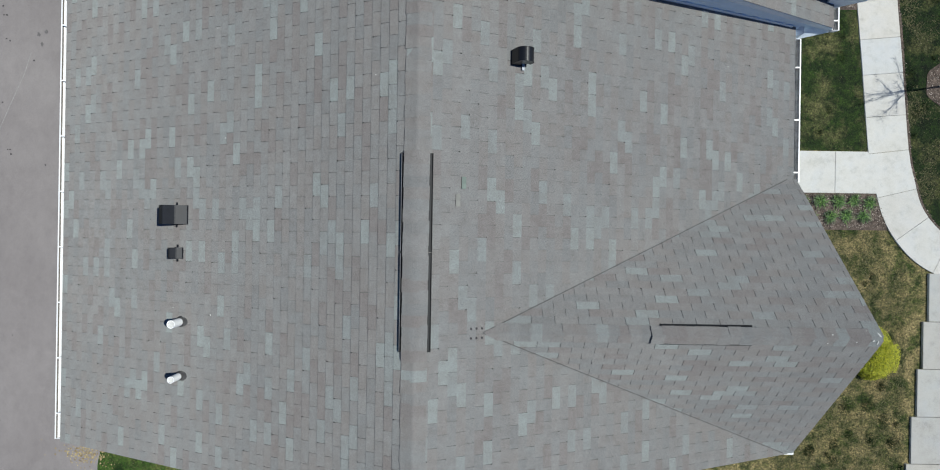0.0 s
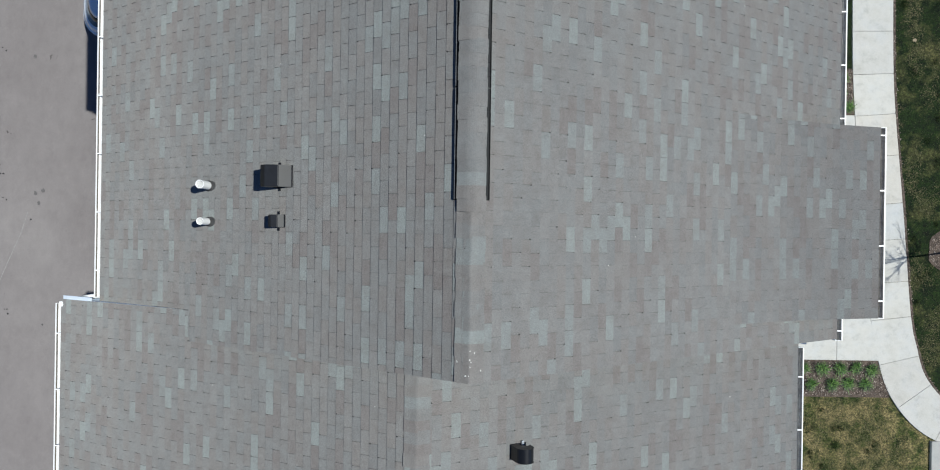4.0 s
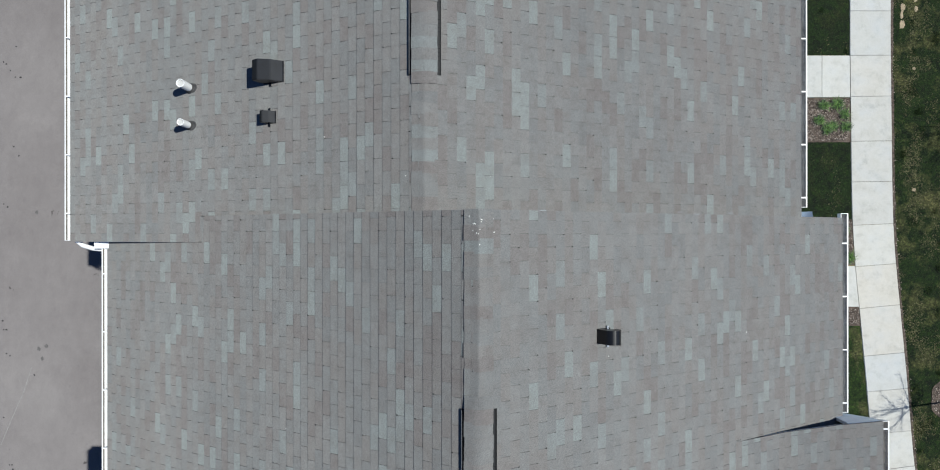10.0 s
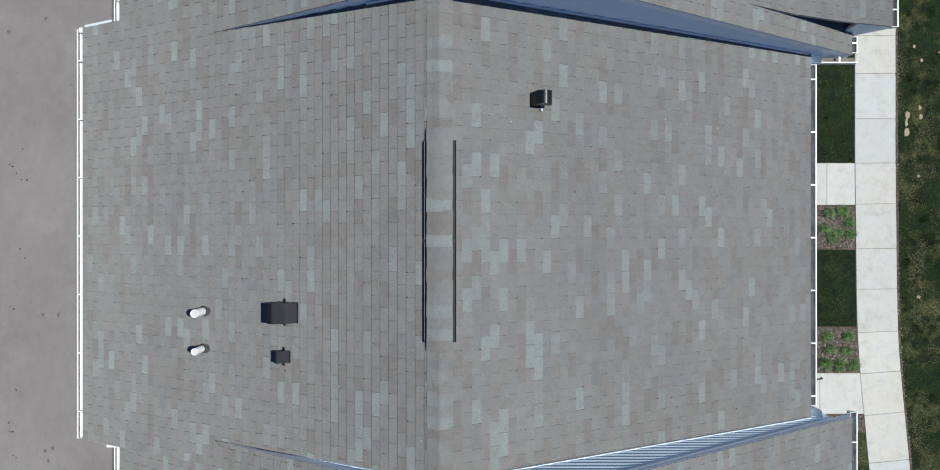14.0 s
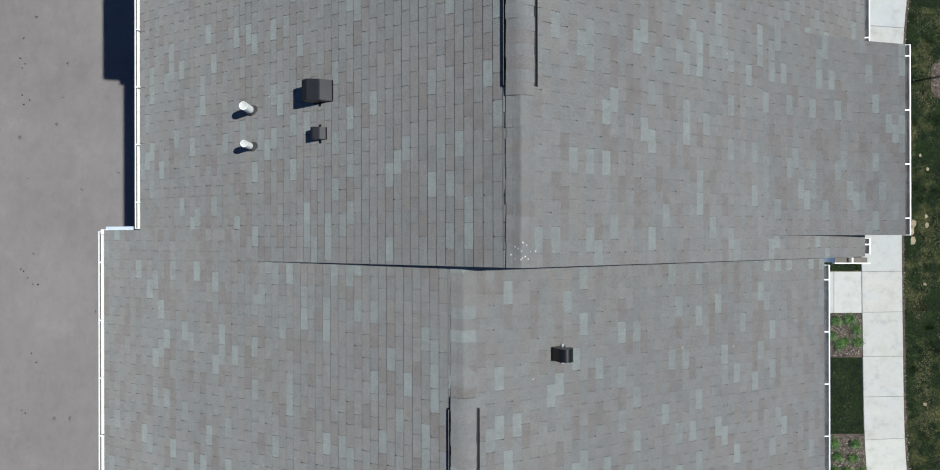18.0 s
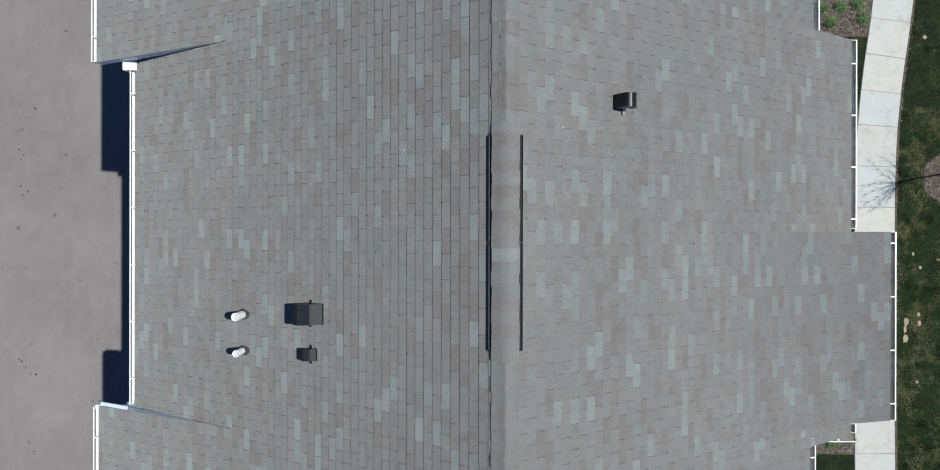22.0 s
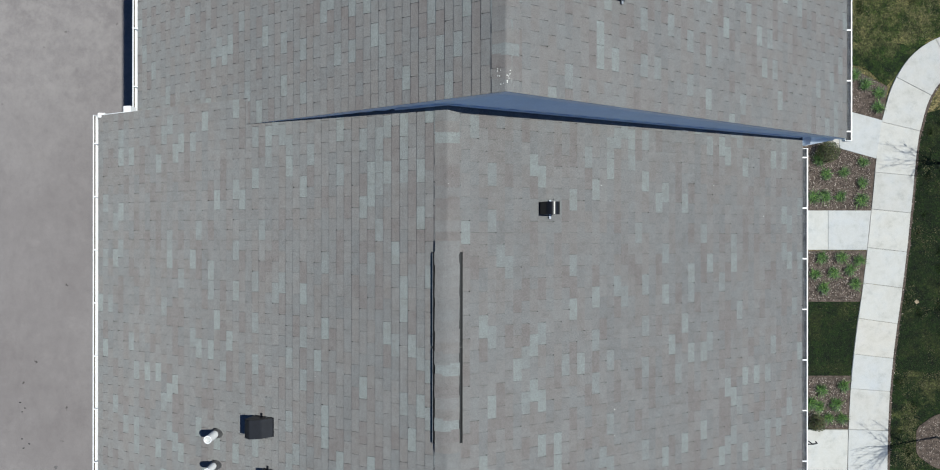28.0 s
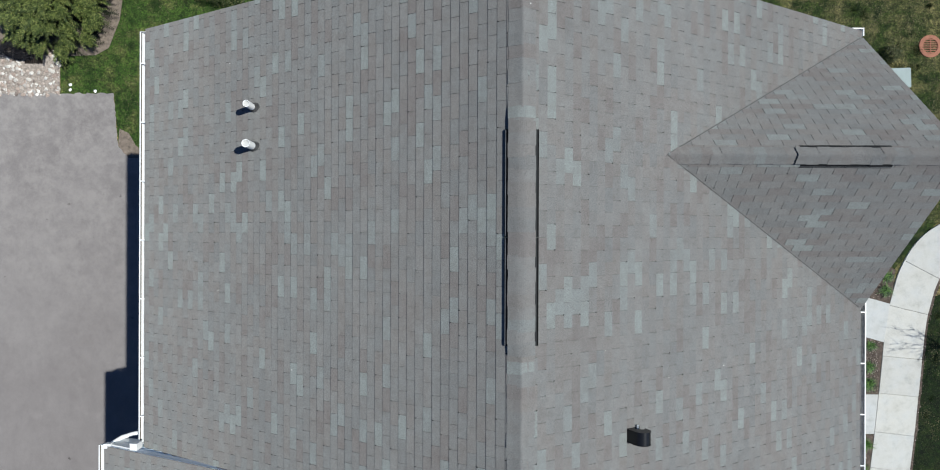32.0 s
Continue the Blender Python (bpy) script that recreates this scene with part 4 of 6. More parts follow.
def scatter_chips(x0, x1, y0, y1, n, inside=None):
    for _ in range(n):
        x, y = rng.uniform(x0, x1), rng.uniform(y0, y1)
        if inside and not inside(x, y):
            continue
        a, l, w = rng.uniform(0, math.pi), rng.uniform(0.009, 0.026), rng.uniform(0.003, 0.008)
        ca, sa = math.cos(a), math.sin(a)
        z = 0.042 + rng.uniform(0, 0.012)
        t = rng.uniform(-0.012, 0.012)
        i = len(chips_v)
        chips_v.extend([(x - ca * l - sa * w, y - sa * l + ca * w, z), (x - ca * l + sa * w, y - sa * l - ca * w, z + t), (x + ca * l + sa * w, y + sa * l - ca * w, z + t + 0.004), (x + ca * l - sa * w, y + sa * l + ca * w, z)])
        chips_f.append((i, i + 1, i + 2, i + 3))


def mound(outline, name_label, z=0.0, mat=None):
    """A mulch bed with a soft uneven top."""
    bm = bmesh.new()
    sheet_on(bm, outline, z - 0.03, z + 0.03)
    return tagged(part("mulch_bed", bm, mat or MULCH, None), name_label, "mulch bed", kind="structure")


for key, y0, y1 in BEDS:
    x0 = 6.5
    mound([(x0, y0 - 0.025), (left_edge(y0) + 0.03, y0 - 0.025), (left_edge(y1) + 0.03, y1 + 0.025), (x0, y1 + 0.025)], "brown bark mulch bed between the walks")
    scatter_chips(9.2, left_edge(y0) - 0.05, y0 + 0.03, y1 - 0.03, int(900 * (y1 - y0) * 2.4), lambda x, y: x < left_edge(y) - 0.04)
mound([(9.4, 29.51), (12.16, 29.51), (12.16, 29.56), (11.02, 29.88), (9.6, 30.27), (9.4, 30.27)], "brown bark mulch bed beside the slanted walk")
scatter_chips(9.4, 12.1, 29.46, 30.2, 2200, lambda x, y: y < 29.83 - (x - 11.0) * 0.278)
mound([(9.6, 31.45), (11.0, 31.07), (12.36, 30.70), (12.5, 31.77), (11.95, 32.05), (11.54, 32.25), (9.6, 33.0)], "brown bark mulch bed at the bend of the path")
scatter_chips(10.2, 12.3, 30.9, 32.6, 1500, lambda x, y: 31.13 - (x - 11.0) * 0.27 < y < 32.22 - (x - 11.54) * 0.49)
RINGS = [(14.38, 4.66, 0.70), (14.15, 20.83, 0.80), (14.95, 29.45, 0.75)]
TREES = [(14.2, 4.62), (14.03, 20.97), (15.05, 29.60)]
for x, y, r in RINGS:
    mound([(x + r * (1 + 0.06 * math.sin(5 * a + x)) * math.cos(a), y + r * (1 + 0.06 * math.cos(4 * a)) * math.sin(a)) for a in [2 * math.pi * k / 28 for k in range(28)]], "round brown mulch ring under a young tree")
    scatter_chips(x - r, x + r, y - r, y + r, 900, lambda a, b: math.hypot(a - x, b - y) < r * 0.95)
for i in range(cuts[2], cuts[-3], 2):
    p = edge_at(i, 1, HALF_WALK + 0.05)
    scatter_chips(p.x - 0.05, p.x + 0.06, p.y - 0.06, p.y + 0.06, 2)
chips = tagged(part("mulch_chips", (chips_v, chips_f), CHIP, None), "loose brown and tan bark chips on the beds", "bark chips", kind="stuff")


def grass_tufts(zones, keep, density, seed):
    g = random.Random(seed)
    v, f = [], []
    for x0, x1, y0, y1 in zones:
        for _ in range(int((x1 - x0) * (y1 - y0) * density)):
            x, y = g.uniform(x0, x1), g.uniform(y0, y1)
            if not keep(x, y):
                continue
            for _ in range(2):
                a = g.uniform(0, 2 * math.pi)
                h, w, lean = g.uniform(0.015, 0.045), g.uniform(0.0035, 0.007), g.uniform(0.01, 0.05)
                i = len(v)
                ca, sa = math.cos(a), math.sin(a)
                z = lie(x) + 0.005
                v.extend([(x - sa * w, y + ca * w, z), (x + sa * w, y - ca * w, z), (x + ca * lean, y + sa * lean, z + h)])
                f.append((i, i + 1, i + 2))
    return v, f


def on_lawn(x, y):
    if x < 0:
        return not (x < -11.95 and y < 37.4) and not (x < -13.6 and 37 < y < 38.7) and not (x < -11.5 and y < 36)
    if y < -0.9:
        return x < 13.2 or x > 15.4
    if y > 33.2:
        return True
    if x > 13.0 and (y < 1.2 or y > 31.0):
        return math.hypot(x - 15.2, y - 2.0) < 1.4 or math.hypot(x - 15.2, y - 30.4) < 1.4
    le = left_edge(y)
    if le - 0.03 < x < le + 2 * HALF_WALK + 0.05:
        return False
    if x > le:
        return all(math.hypot(x - a, y - b) > r for a, b, r in RINGS)
    if any(a - 0.05 < y < b + 0.05 for _, a, b in BEDS) or any(a - 0.02 < y < b + 0.02 for a, b, _ in ENTRIES):
        return False
    return y < 27 or y > 32.5 - (x - 11.2)


for y0, y1 in ((2.62, 6.88), (10.07, 12.40), (15.02, 19.93), (22.85, 25.14)):
    tagged(part("lawn_strip", sheet_on(bmesh.new(), [(6.3, y0), (left_edge(y0) - 0.015, y0), (left_edge((y0 + y1) / 2) - 0.015, (y0 + y1) / 2), (left_edge(y1) - 0.015, y1), (6.3, y1)], -0.03, 0.018), SPARSE if y0 < 3 else LUSH, None),
           "green mown grass strip between the beds", "lawn", kind="structure")
east = [edge_at(i, 1, HALF_WALK + 0.02) for i in range(cuts[3], cuts[-4], 12)]
south = [(p.x, p.y) for p in east if p.y < 23.2]
north = [(p.x, p.y) for p in east if p.y >= 23.2]
tagged(part("lawn_strip", sheet_on(bmesh.new(), south + [(24, south[-1][1]), (24, -1.0)], -0.03, 0.012), WORN, None), "half-worn green lawn along the path", "lawn", kind="structure")
tagged(part("lawn_strip", sheet_on(bmesh.new(), [south[-1]] + north + [(24, 33.5), (24, south[-1][1])], -0.03, 0.012), LUSH, None), "dark green lawn along the path", "lawn", kind="structure")
tagged(part("lawn_strip", sheet_on(bmesh.new(), [(9.4, 33.0), (11.39, 32.44), (11.83, 32.36), (12.48, 31.78), (12.75, 32.1), (13.3, 32.8), (14.2, 33.3), *[(14.0 - 0.2 * k, 33.05 + 0.012 * k + 0.28 * noise.noise(Vector((k * 0.45, 3.1, 0.0))) + 0.10 * noise.noise(Vector((k * 1.9, 7.3, 0.0)))) for k in range(23)]], -0.03, 0.014), SPARSE, None), "dark green lawn inside the bend of the path", "lawn", kind="structure")
tagged(part("lawn_strip", sheet_on(bmesh.new(), [(5.1, 34.0), (9.4, 32.9), (11.3, 32.6), (12.4, 32.2), (13.2, 32.8), (14.4, 33.6), (18, 34.1), (30, 34.3), (30, 52), (5.1, 52)], -0.03, 0.01), MEADOW, None), "green lawn with pale dry grass beside the end house", "lawn", kind="structure")
tufts = tagged(part("grass", grass_tufts([(9.2, 15.6, -8.5, 42.5), (-13.5, -6.5, 35.0, 42.5), (-11.6, -4, -9.5, -6.5)], on_lawn, 480, 3), BLADE, None), "short green and straw-coloured lawn grass", "grass", kind="stuff")


def grass_clumps(spots, seed):
    """Taller, darker tufts, each a fan of many blades."""
    g = random.Random(seed)
    v, f = [], []
    for x, y, r in spots:
        for _ in range(int(900 * r)):
            a, d = g.uniform(0, 6.283), r * g.random() ** 0.6
            px, py, z = x + d * math.cos(a), y + d * math.sin(a) * 1.3, lie(x)
            b, h, w, lean = g.uniform(0, 6.283), g.uniform(0.05, 0.12), g.uniform(0.004, 0.008), g.uniform(0.01, 0.07)
            cb, sb, i = math.cos(b), math.sin(b), len(v)
            v.extend([(px - sb * w, py + cb * w, z), (px + sb * w, py - cb * w, z), (px + cb * lean, py + sb * lean, z + h)])
            f.append((i, i + 1, i + 2))
    return v, f


def thatch(zones, seed):
    """Pale dry blades lying flat, gathered in loose drifts."""
    g = random.Random(seed)
    v, f = [], []
    for x0, x1, y0, y1, n, bare in zones:
        for _ in range(n):
            x, y = g.uniform(x0, x1), g.uniform(y0, y1)
            if noise.noise(Vector((x * 1.7, y * 0.9, 3.0))) + 0.35 * noise.noise(Vector((x * 4, y * 4, 9.0))) + g.uniform(-0.25, 0.25) < bare or not on_lawn(x, y):
                continue
            put(g, x, y, v, f)
    return v, f


def put(g, x, y, v, f):
    a, l, w, z = g.uniform(0, 3.1416), g.uniform(0.009, 0.026), g.uniform(0.002, 0.0045), lie(x) + g.uniform(0.02, 0.045)
    ca, sa, i = math.cos(a), math.sin(a), len(v)
    v.extend([(x - ca * l - sa * w, y - sa * l + ca * w, z), (x - ca * l + sa * w, y - sa * l - ca * w, z), (x + ca * l + sa * w, y + sa * l - ca * w, z + 0.004), (x + ca * l - sa * w, y + sa * l + ca * w, z + 0.004)])
    f.append((i, i + 1, i + 2, i + 3))


SAND = simple("pale_bare_earth", (0.36, 0.29, 0.20), 0.95, vary=0.25, scale=7, bump=0.7, fine=40, coords="World")
cg = random.Random(61)
clump_spots = []
DEAD = [(12.87, 16.45, 0.075, 0.13), (12.83, 16.22, 0.05, 0.14), (12.84, 15.92, 0.085, 0.15), (13.24, 16.68, 0.05, 0.07), (13.26, 16.40, 0.06, 0.09), (13.2, 14.61, 0.05, 0.05), (13.2, 10.97, 0.06, 0.06),
        (13.29, 18.11, 0.045, 0.06), (13.07, 18.52, 0.035, 0.065), (13.83, 18.33, 0.05, 0.05), (13.41, 25.13, 0.07, 0.065)]
for x, y, rx, ry in DEAD:
    pts = [(x + rx * cg.uniform(0.65, 1.15) * math.cos(a), y + ry * cg.uniform(0.65, 1.15) * math.sin(a)) for a in [2 * math.pi * k / 16 for k in range(16)]]
    tagged(part("bare_patch", sheet_on(bmesh.new(), pts, -0.02, 0.026), SAND, None), "small bare patch of pale earth in the lawn", "bare earth", kind="structure")
for x0, x1, y0, y1, n in ((9.4, 13.2, -7.5, 0.1, 60), (12.7, 15.0, 2.0, 23.0, 70), (12.9, 15.2, 23.0, 31.0, 30), (10.5, 15.0, 33.5, 41.5, 50), (9.3, 11.3, 2.7, 6.8, 12), (9.5, 11.2, 15.1, 19.8, 12), (-11.6, -6.5, 38.0, 42.0, 14), (-11.5, -6, -9, -7.4, 8)):
    for _ in range(n):
        x, y, r = cg.uniform(x0, x1), cg.uniform(y0, y1), cg.uniform(0.05, 0.17)
        if on_lawn(x, y) and on_lawn(x - r, y) and on_lawn(x + r, y) and on_lawn(x, y - 1.3 * r) and on_lawn(x, y + 1.3 * r):
            clump_spots.append((x, y, r))
tagged(part("grass_clumps", grass_clumps(clump_spots, 62), CLUMP, None), "taller dark green grass clumps in the lawn", "grass", kind="stuff")
tagged(part("thatch", thatch([(9.2, 15.6, -8.5, 0.3, 44000, -0.12), (12.5, 15.3, 0.3, 23.0, 60000, 0.22), (12.5, 15.3, 23.0, 31.5, 8000, 0.38), (9.3, 15.6, 33.2, 42.0, 34000, 0.02),
                              (9.3, 11.9, 2.6, 26.0, 9000, 0.36), (-12, -6, 36, 42, 9000, 0.1), (-11.6, -5, -9.5, -7.1, 5000, 0.0)], 63), THATCH, None), "pale dry blades lying in the lawn", "dry grass", kind="stuff")


def lily(seed):
    g = random.Random(seed)
    v, f = [], []
    for _ in range(230):
        a, ln, up = g.uniform(0, 2 * math.pi), g.uniform(0.09, 0.22), g.uniform(0.45, 1.4)
        ca, sa, w = math.cos(a), math.sin(a), g.uniform(0.008, 0.015)
        bx, by = g.gauss(0, 0.042), g.gauss(0, 0.042)
        i = len(v)
        for k in range(4):
            t = k / 3
            r, z = ln * t * math.cos(up * (1 - 0.75 * t)), ln * (math.sin(up) * t - 0.42 * t * t)
            ww = w * (1 - t * 0.95)
            v.extend([(bx + ca * r - sa * ww, by + sa * r + ca * ww, z + 0.02), (bx + ca * r + sa * ww, by + sa * r - ca * ww, z + 0.02)])
        for k in range(3):
            f.append((i + 2 * k, i + 2 * k + 1, i + 2 * k + 3, i + 2 * k + 2))
    return v, f


LILIES = [*[(10.42, 29.50), (11.8, 29.43), (10.65, 29.06), (11.2, 29.13), (11.76, 28.8), (10.26, 28.36), (10.6, 28.38), (11.09, 28.38), (11.73, 28.26)],
          *[(11.52, 32.13), (11.84, 31.82), (12.27, 31.57), (12.25, 31.13)],
          *[(10.52, 26.5), (11.12, 26.5), (11.66, 26.4), (10.32, 25.98), (10.88, 26.03), (11.39, 26.11), (10.57, 25.55), (11.55, 25.69)],
          *[(10.5, 22.42), (11.19, 22.54), (10.44, 21.9), (10.95, 21.98), (10.17, 22.01), (10.73, 21.56), (11.16, 21.55)]] + [
          (10.04, 1.09), (10.6, 1.08), (11.13, 1.08), (11.62, 1.12), (12.09, 1.04), (10.28, 0.6), (10.9, 0.61), (11.39, 0.65), (11.91, 0.63)] + [
          (10.52, 13.51), (10.92, 13.54), (11.16, 13.23), (10.38, 13.05), (10.79, 12.87), (11.19, 12.87), (10.61, 12.78)] + [
          (10.47, 9.78), (11.10, 9.78), (10.55, 9.40), (11.04, 9.35), (10.43, 8.96), (10.84, 8.92), (11.28, 8.92)]
lily_meshes = [mesh_from("daylily", *lily(s), LILY) for s in (1, 2, 3)]
for k, (x, y) in enumerate(LILIES):
    ob = new("daylily", lily_meshes[k % 3])
    s = 0.92 + 0.3 * rng.random()
    ob.matrix_basis = pose(x - 0.07, y, 0.03, 0, 0, rng.uniform(0, 360)) @ Matrix.Diagonal((s, s, s, 1))
    tagged(ob, "young green daylily clump in bark mulch", "daylily", "daylilies in the beds")


def leafy(n, rx, ry, rz, size, seed, base=0.1, hollow=0.45):
    """Many small leaves on an uneven rounded crown."""
    g = random.Random(seed)
    v, f = [], []
    lumps = [(g.uniform(0, 2 * math.pi), g.uniform(0.2, 1.2), g.uniform(0.75, 1.15)) for _ in range(14)]
    for _ in range(n):
        a, e = g.uniform(0, 2 * math.pi), math.asin(g.uniform(-0.15, 1))
        d = Vector((math.cos(a) * math.cos(e), math.sin(a) * math.cos(e), math.sin(e)))
        near = max(lumps, key=lambda q: math.cos(a - q[0]) * math.cos(e) * math.cos(q[1]) + math.sin(e) * math.sin(q[1]))
        r = near[2] * (hollow + (1 - hollow) * g.random() ** 0.5)
        p = Vector((d.x * rx * r, d.y * ry * r, base + d.z * rz * r))
        q = (d + Vector((g.uniform(-0.8, 0.8), g.uniform(-0.8, 0.8), g.uniform(-0.3, 0.9)))).normalized().to_track_quat("Z", "Y")
        l, w = size * g.uniform(0.6, 1.2), size * g.uniform(0.3, 0.5)
        i = len(v)
        v.extend([p + q @ Vector(c) for c in ((-l, 0, 0), (0, -w, 0.01), (l, 0, 0), (0, w, 0.01))])
        f.append((i, i + 1, i + 2, i + 3))
    return v, f


def twigs(n, spread, height, seed, r=0.012):
    g = random.Random(seed)
    bm = bmesh.new()
    for _ in range(n):
        a, s = g.uniform(0, 2 * math.pi), g.uniform(0.2, 0.85) * spread
        add_tube(bm, [(0, 0, 0), (math.cos(a) * s * 0.4, math.sin(a) * s * 0.4, height * 0.5), (math.cos(a) * s, math.sin(a) * s, height * g.uniform(0.6, 0.95))], [r, r * 0.7, r * 0.3], 5)
    return bm


def shrub(at, n, rx, ry, rz, size, mat, seed, label, category="shrub", name="shrub"):
    s = thing(name, label=label, category=category)
    part("stems", twigs(14, min(rx, ry), rz, seed), BARK, s)
    part("foliage", leafy(n, rx, ry, rz, size, seed), mat, s)
    s.matrix_basis = pose(*at, lie(at[0]) + 0.02)
    return s


shrub((12.0, -3.42), 13000, 0.70, 0.98, 0.85, 0.026, GOLD_LEAF, 4, "bright yellow-green golden-leaved shrub on the lawn")
shrub((10.55, 29.75), 1300, 0.36, 0.34, 0.45, 0.03, DARK_LEAF, 6, "small dark green and bronze shrub in mulch")
shrub((10.25, 21.45), 800, 0.26, 0.28, 0.4, 0.03, DARK_LEAF, 7, "small dark green and bronze shrub in mulch")
shrub((12.25, 38.35), 700, 0.28, 0.32, 0.4, 0.03, DARK_LEAF, 8, "small dark green shrub beside the end house")
shrub((-8.5, 40.55), 1800, 0.85, 0.65, 0.8, 0.04, DARK_LEAF, 12, "dark shrub against the end wall")


def boulder(at, r, seed, label="weathered grey boulder on the lawn"):
    bm = bmesh.new()
    bmesh.ops.create_icosphere(bm, subdivisions=3, radius=r)
    for v in bm.verts:
        k = 1 + 0.35 * noise.noise(v.co * (1.6 / r) + Vector((seed, 0, 0)))
        v.co = Vector((v.co.x * k, v.co.y * k * 1.25, v.co.z * k * 0.6))
    ob = part("boulder", bm, ROCK, None)
    ob.matrix_basis = pose(*at, r * 0.3)
    return tagged(ob, label, "boulder")


ROCK = simple("grey_rock", (0.16, 0.138, 0.122), 0.9, vary=0.35, scale=5, bump=0.6, fine=30)
boulder((11.05, -2.85), 0.34, 3)


def bare_tree(at, height, seed, label, reach=1.0):
    """A vase-shaped young tree, out of leaf but in bud."""
    g = random.Random(seed)
    t = thing("young_tree", label=label, category="tree", group="young trees along the path")
    part("trunk", tube([(0, 0, -0.05), (0.01, 0, 0.1), (0.02, 0.01, height * 0.35), (0.0, 0.03, height * 0.62), (0.02, 0.02, height * 0.95)], [0.05, 0.036, 0.030, 0.018, 0.005], 9), BARK, t, smooth=True)
    bv, bf = [], []
    for _ in range(16):
        h = g.uniform(0.42, 0.76) * height
        a = g.uniform(0, 2 * math.pi)
        ln = min((height - h) * g.uniform(0.65, 1.0), 1.5) * reach
        d = Vector((math.cos(a), math.sin(a), g.uniform(0.8, 2.2))).normalized()
        p0 = Vector((0.01, 0.02, h))
        bm = bmesh.new()
        pts = [p0 + d * ln * k / 5 + Vector((g.uniform(-1, 1), g.uniform(-1, 1), 0.4 * k)) * 0.025 for k in range(6)]
        add_tube(bm, pts, [0.012, 0.010, 0.008, 0.006, 0.004, 0.002], 5)
        for k in range(16):
            q = pts[1 + k % 5]
            dd = (d + Vector((g.uniform(-0.8, 0.8), g.uniform(-0.8, 0.8), g.uniform(-0.2, 0.7)))).normalized()
            l2 = ln * g.uniform(0.15, 0.36)
            tip = q + dd * l2 + Vector((0, 0, 0.03))
            add_tube(bm, [q, q + dd * l2 * 0.5, tip], [0.005, 0.0035, 0.002], 4)
            for c in (tip, q + dd * l2 * 0.55):
                i, w = len(bv), g.uniform(0.006, 0.012)
                bv.extend([c + Vector(o) * w for o in ((1, 0, 0), (-1, 0, 0), (0, 1, 0), (0, -1, 0), (0, 0, 1.6), (0, 0, -1.2))])
                bf.extend([(i + p, i + q2, i + z) for p, q2 in ((0, 2), (2, 1), (1, 3), (3, 0)) for z in (4, 5)])
        part("limb", bm, BARK, t)
    part("buds", (bv, bf), BUD, t, "small reddish-brown buds")
    t.matrix_basis = pose(*at, 0, 0, 0, g.uniform(0, 360))
    return t


BUD = simple("brown_bud", (0.12, 0.07, 0.045), 0.8, vary=0.3)
for k, at in enumerate(TREES):
    bare_tree(at, 4.0, 20 + k, "leafless young tree in a mulch ring")
bare_tree((15.5, 12.95), 3.4, 31, "leafless young tree on the lawn strip")
bare_tree((15.9, 25.4), 3.6, 37, "leafless young tree on the lawn strip")
bare_tree((15.7, 17.6), 3.6, 41, "leafless young tree on the lawn strip")


# ---- north-west corner: yew, cobbles, storm drain ----
def yew():
    t = thing("yew", label="broad olive-green yew with drooping sprays", category="evergreen shrub")
    part("trunk", twigs(18, 1.4, 1.5, 9, 0.04), BARK, t)
    g = random.Random(14)
    # sprays gathered on some forty boughs, with dark gaps between them
    boughs = []
    for k in range(64):
        a, r = k * 2.39996, 1.72 * math.sqrt((k + 0.5) / 64) * g.uniform(0.88, 1.1)
        boughs.append((a, r, 1.75 * (1 - (r / 2.05) ** 2) * g.uniform(0.72, 1.0) + 0.12))

    def spray(v, f, p, out, ln, size):
        side = out.cross(Vector((0, 0, 1))).normalized()
        for k in range(9):
            c = p + out * ln * k / 9 - Vector((0, 0, 0.10 * (k / 9) ** 2))
            for sgn in (-1, 1):
                i = len(v)
                tip = c + (side * sgn * 0.075 + out * 0.05) * (1.15 - k / 11) * size + Vector((0, 0, g.uniform(-0.02, 0.015)))
                w = out * 0.016
                v.extend([c - w, c + w, tip + w * 0.4, tip - w * 0.4])
                f.append((i, i + 1, i + 2, i + 3))

    v, f, dv, df = [], [], [], []
    for a, r, h in boughs:
        base = Vector((math.cos(a) * r * 0.96, math.sin(a) * r * 0.86, h))
        for _ in range(19):
            turn = a + g.gauss(0, 0.55)
            p = base + Vector((g.gauss(0, 0.10), g.gauss(0, 0.10), g.uniform(-0.12, 0.05)))
            spray(v, f, p, Vector((math.cos(turn), math.sin(turn), g.uniform(-0.2, 0.25))), g.uniform(0.26, 0.46), 1.0)
        # inner sprays put the crown's shade into a near-black leaf colour
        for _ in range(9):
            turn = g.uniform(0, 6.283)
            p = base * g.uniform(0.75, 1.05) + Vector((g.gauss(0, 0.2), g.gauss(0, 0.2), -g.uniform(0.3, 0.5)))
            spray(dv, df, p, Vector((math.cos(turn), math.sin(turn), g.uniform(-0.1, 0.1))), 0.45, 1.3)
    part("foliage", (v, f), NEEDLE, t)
    part("inner_foliage", (dv, df), SHADE_NEEDLE, t, "inner sprays coloured dark for shade")
    t.matrix_basis = pose(-13.62, 40.1, WEST)


yew()
tagged(part("lawn_strip", sheet_on(bmesh.new(), [(-13.7, 37.24), (-11.98, 37.24), (-11.82, 35.54), (-11.48, 35.17), (-4.5, 35.05), (-4.5, 48), (-18, 48), (-17.5, 38.6), (-13.7, 38.4)], WEST - 0.03, WEST + 0.012), FRESH, None), "fresh green grass beside the end house", "lawn", kind="structure")
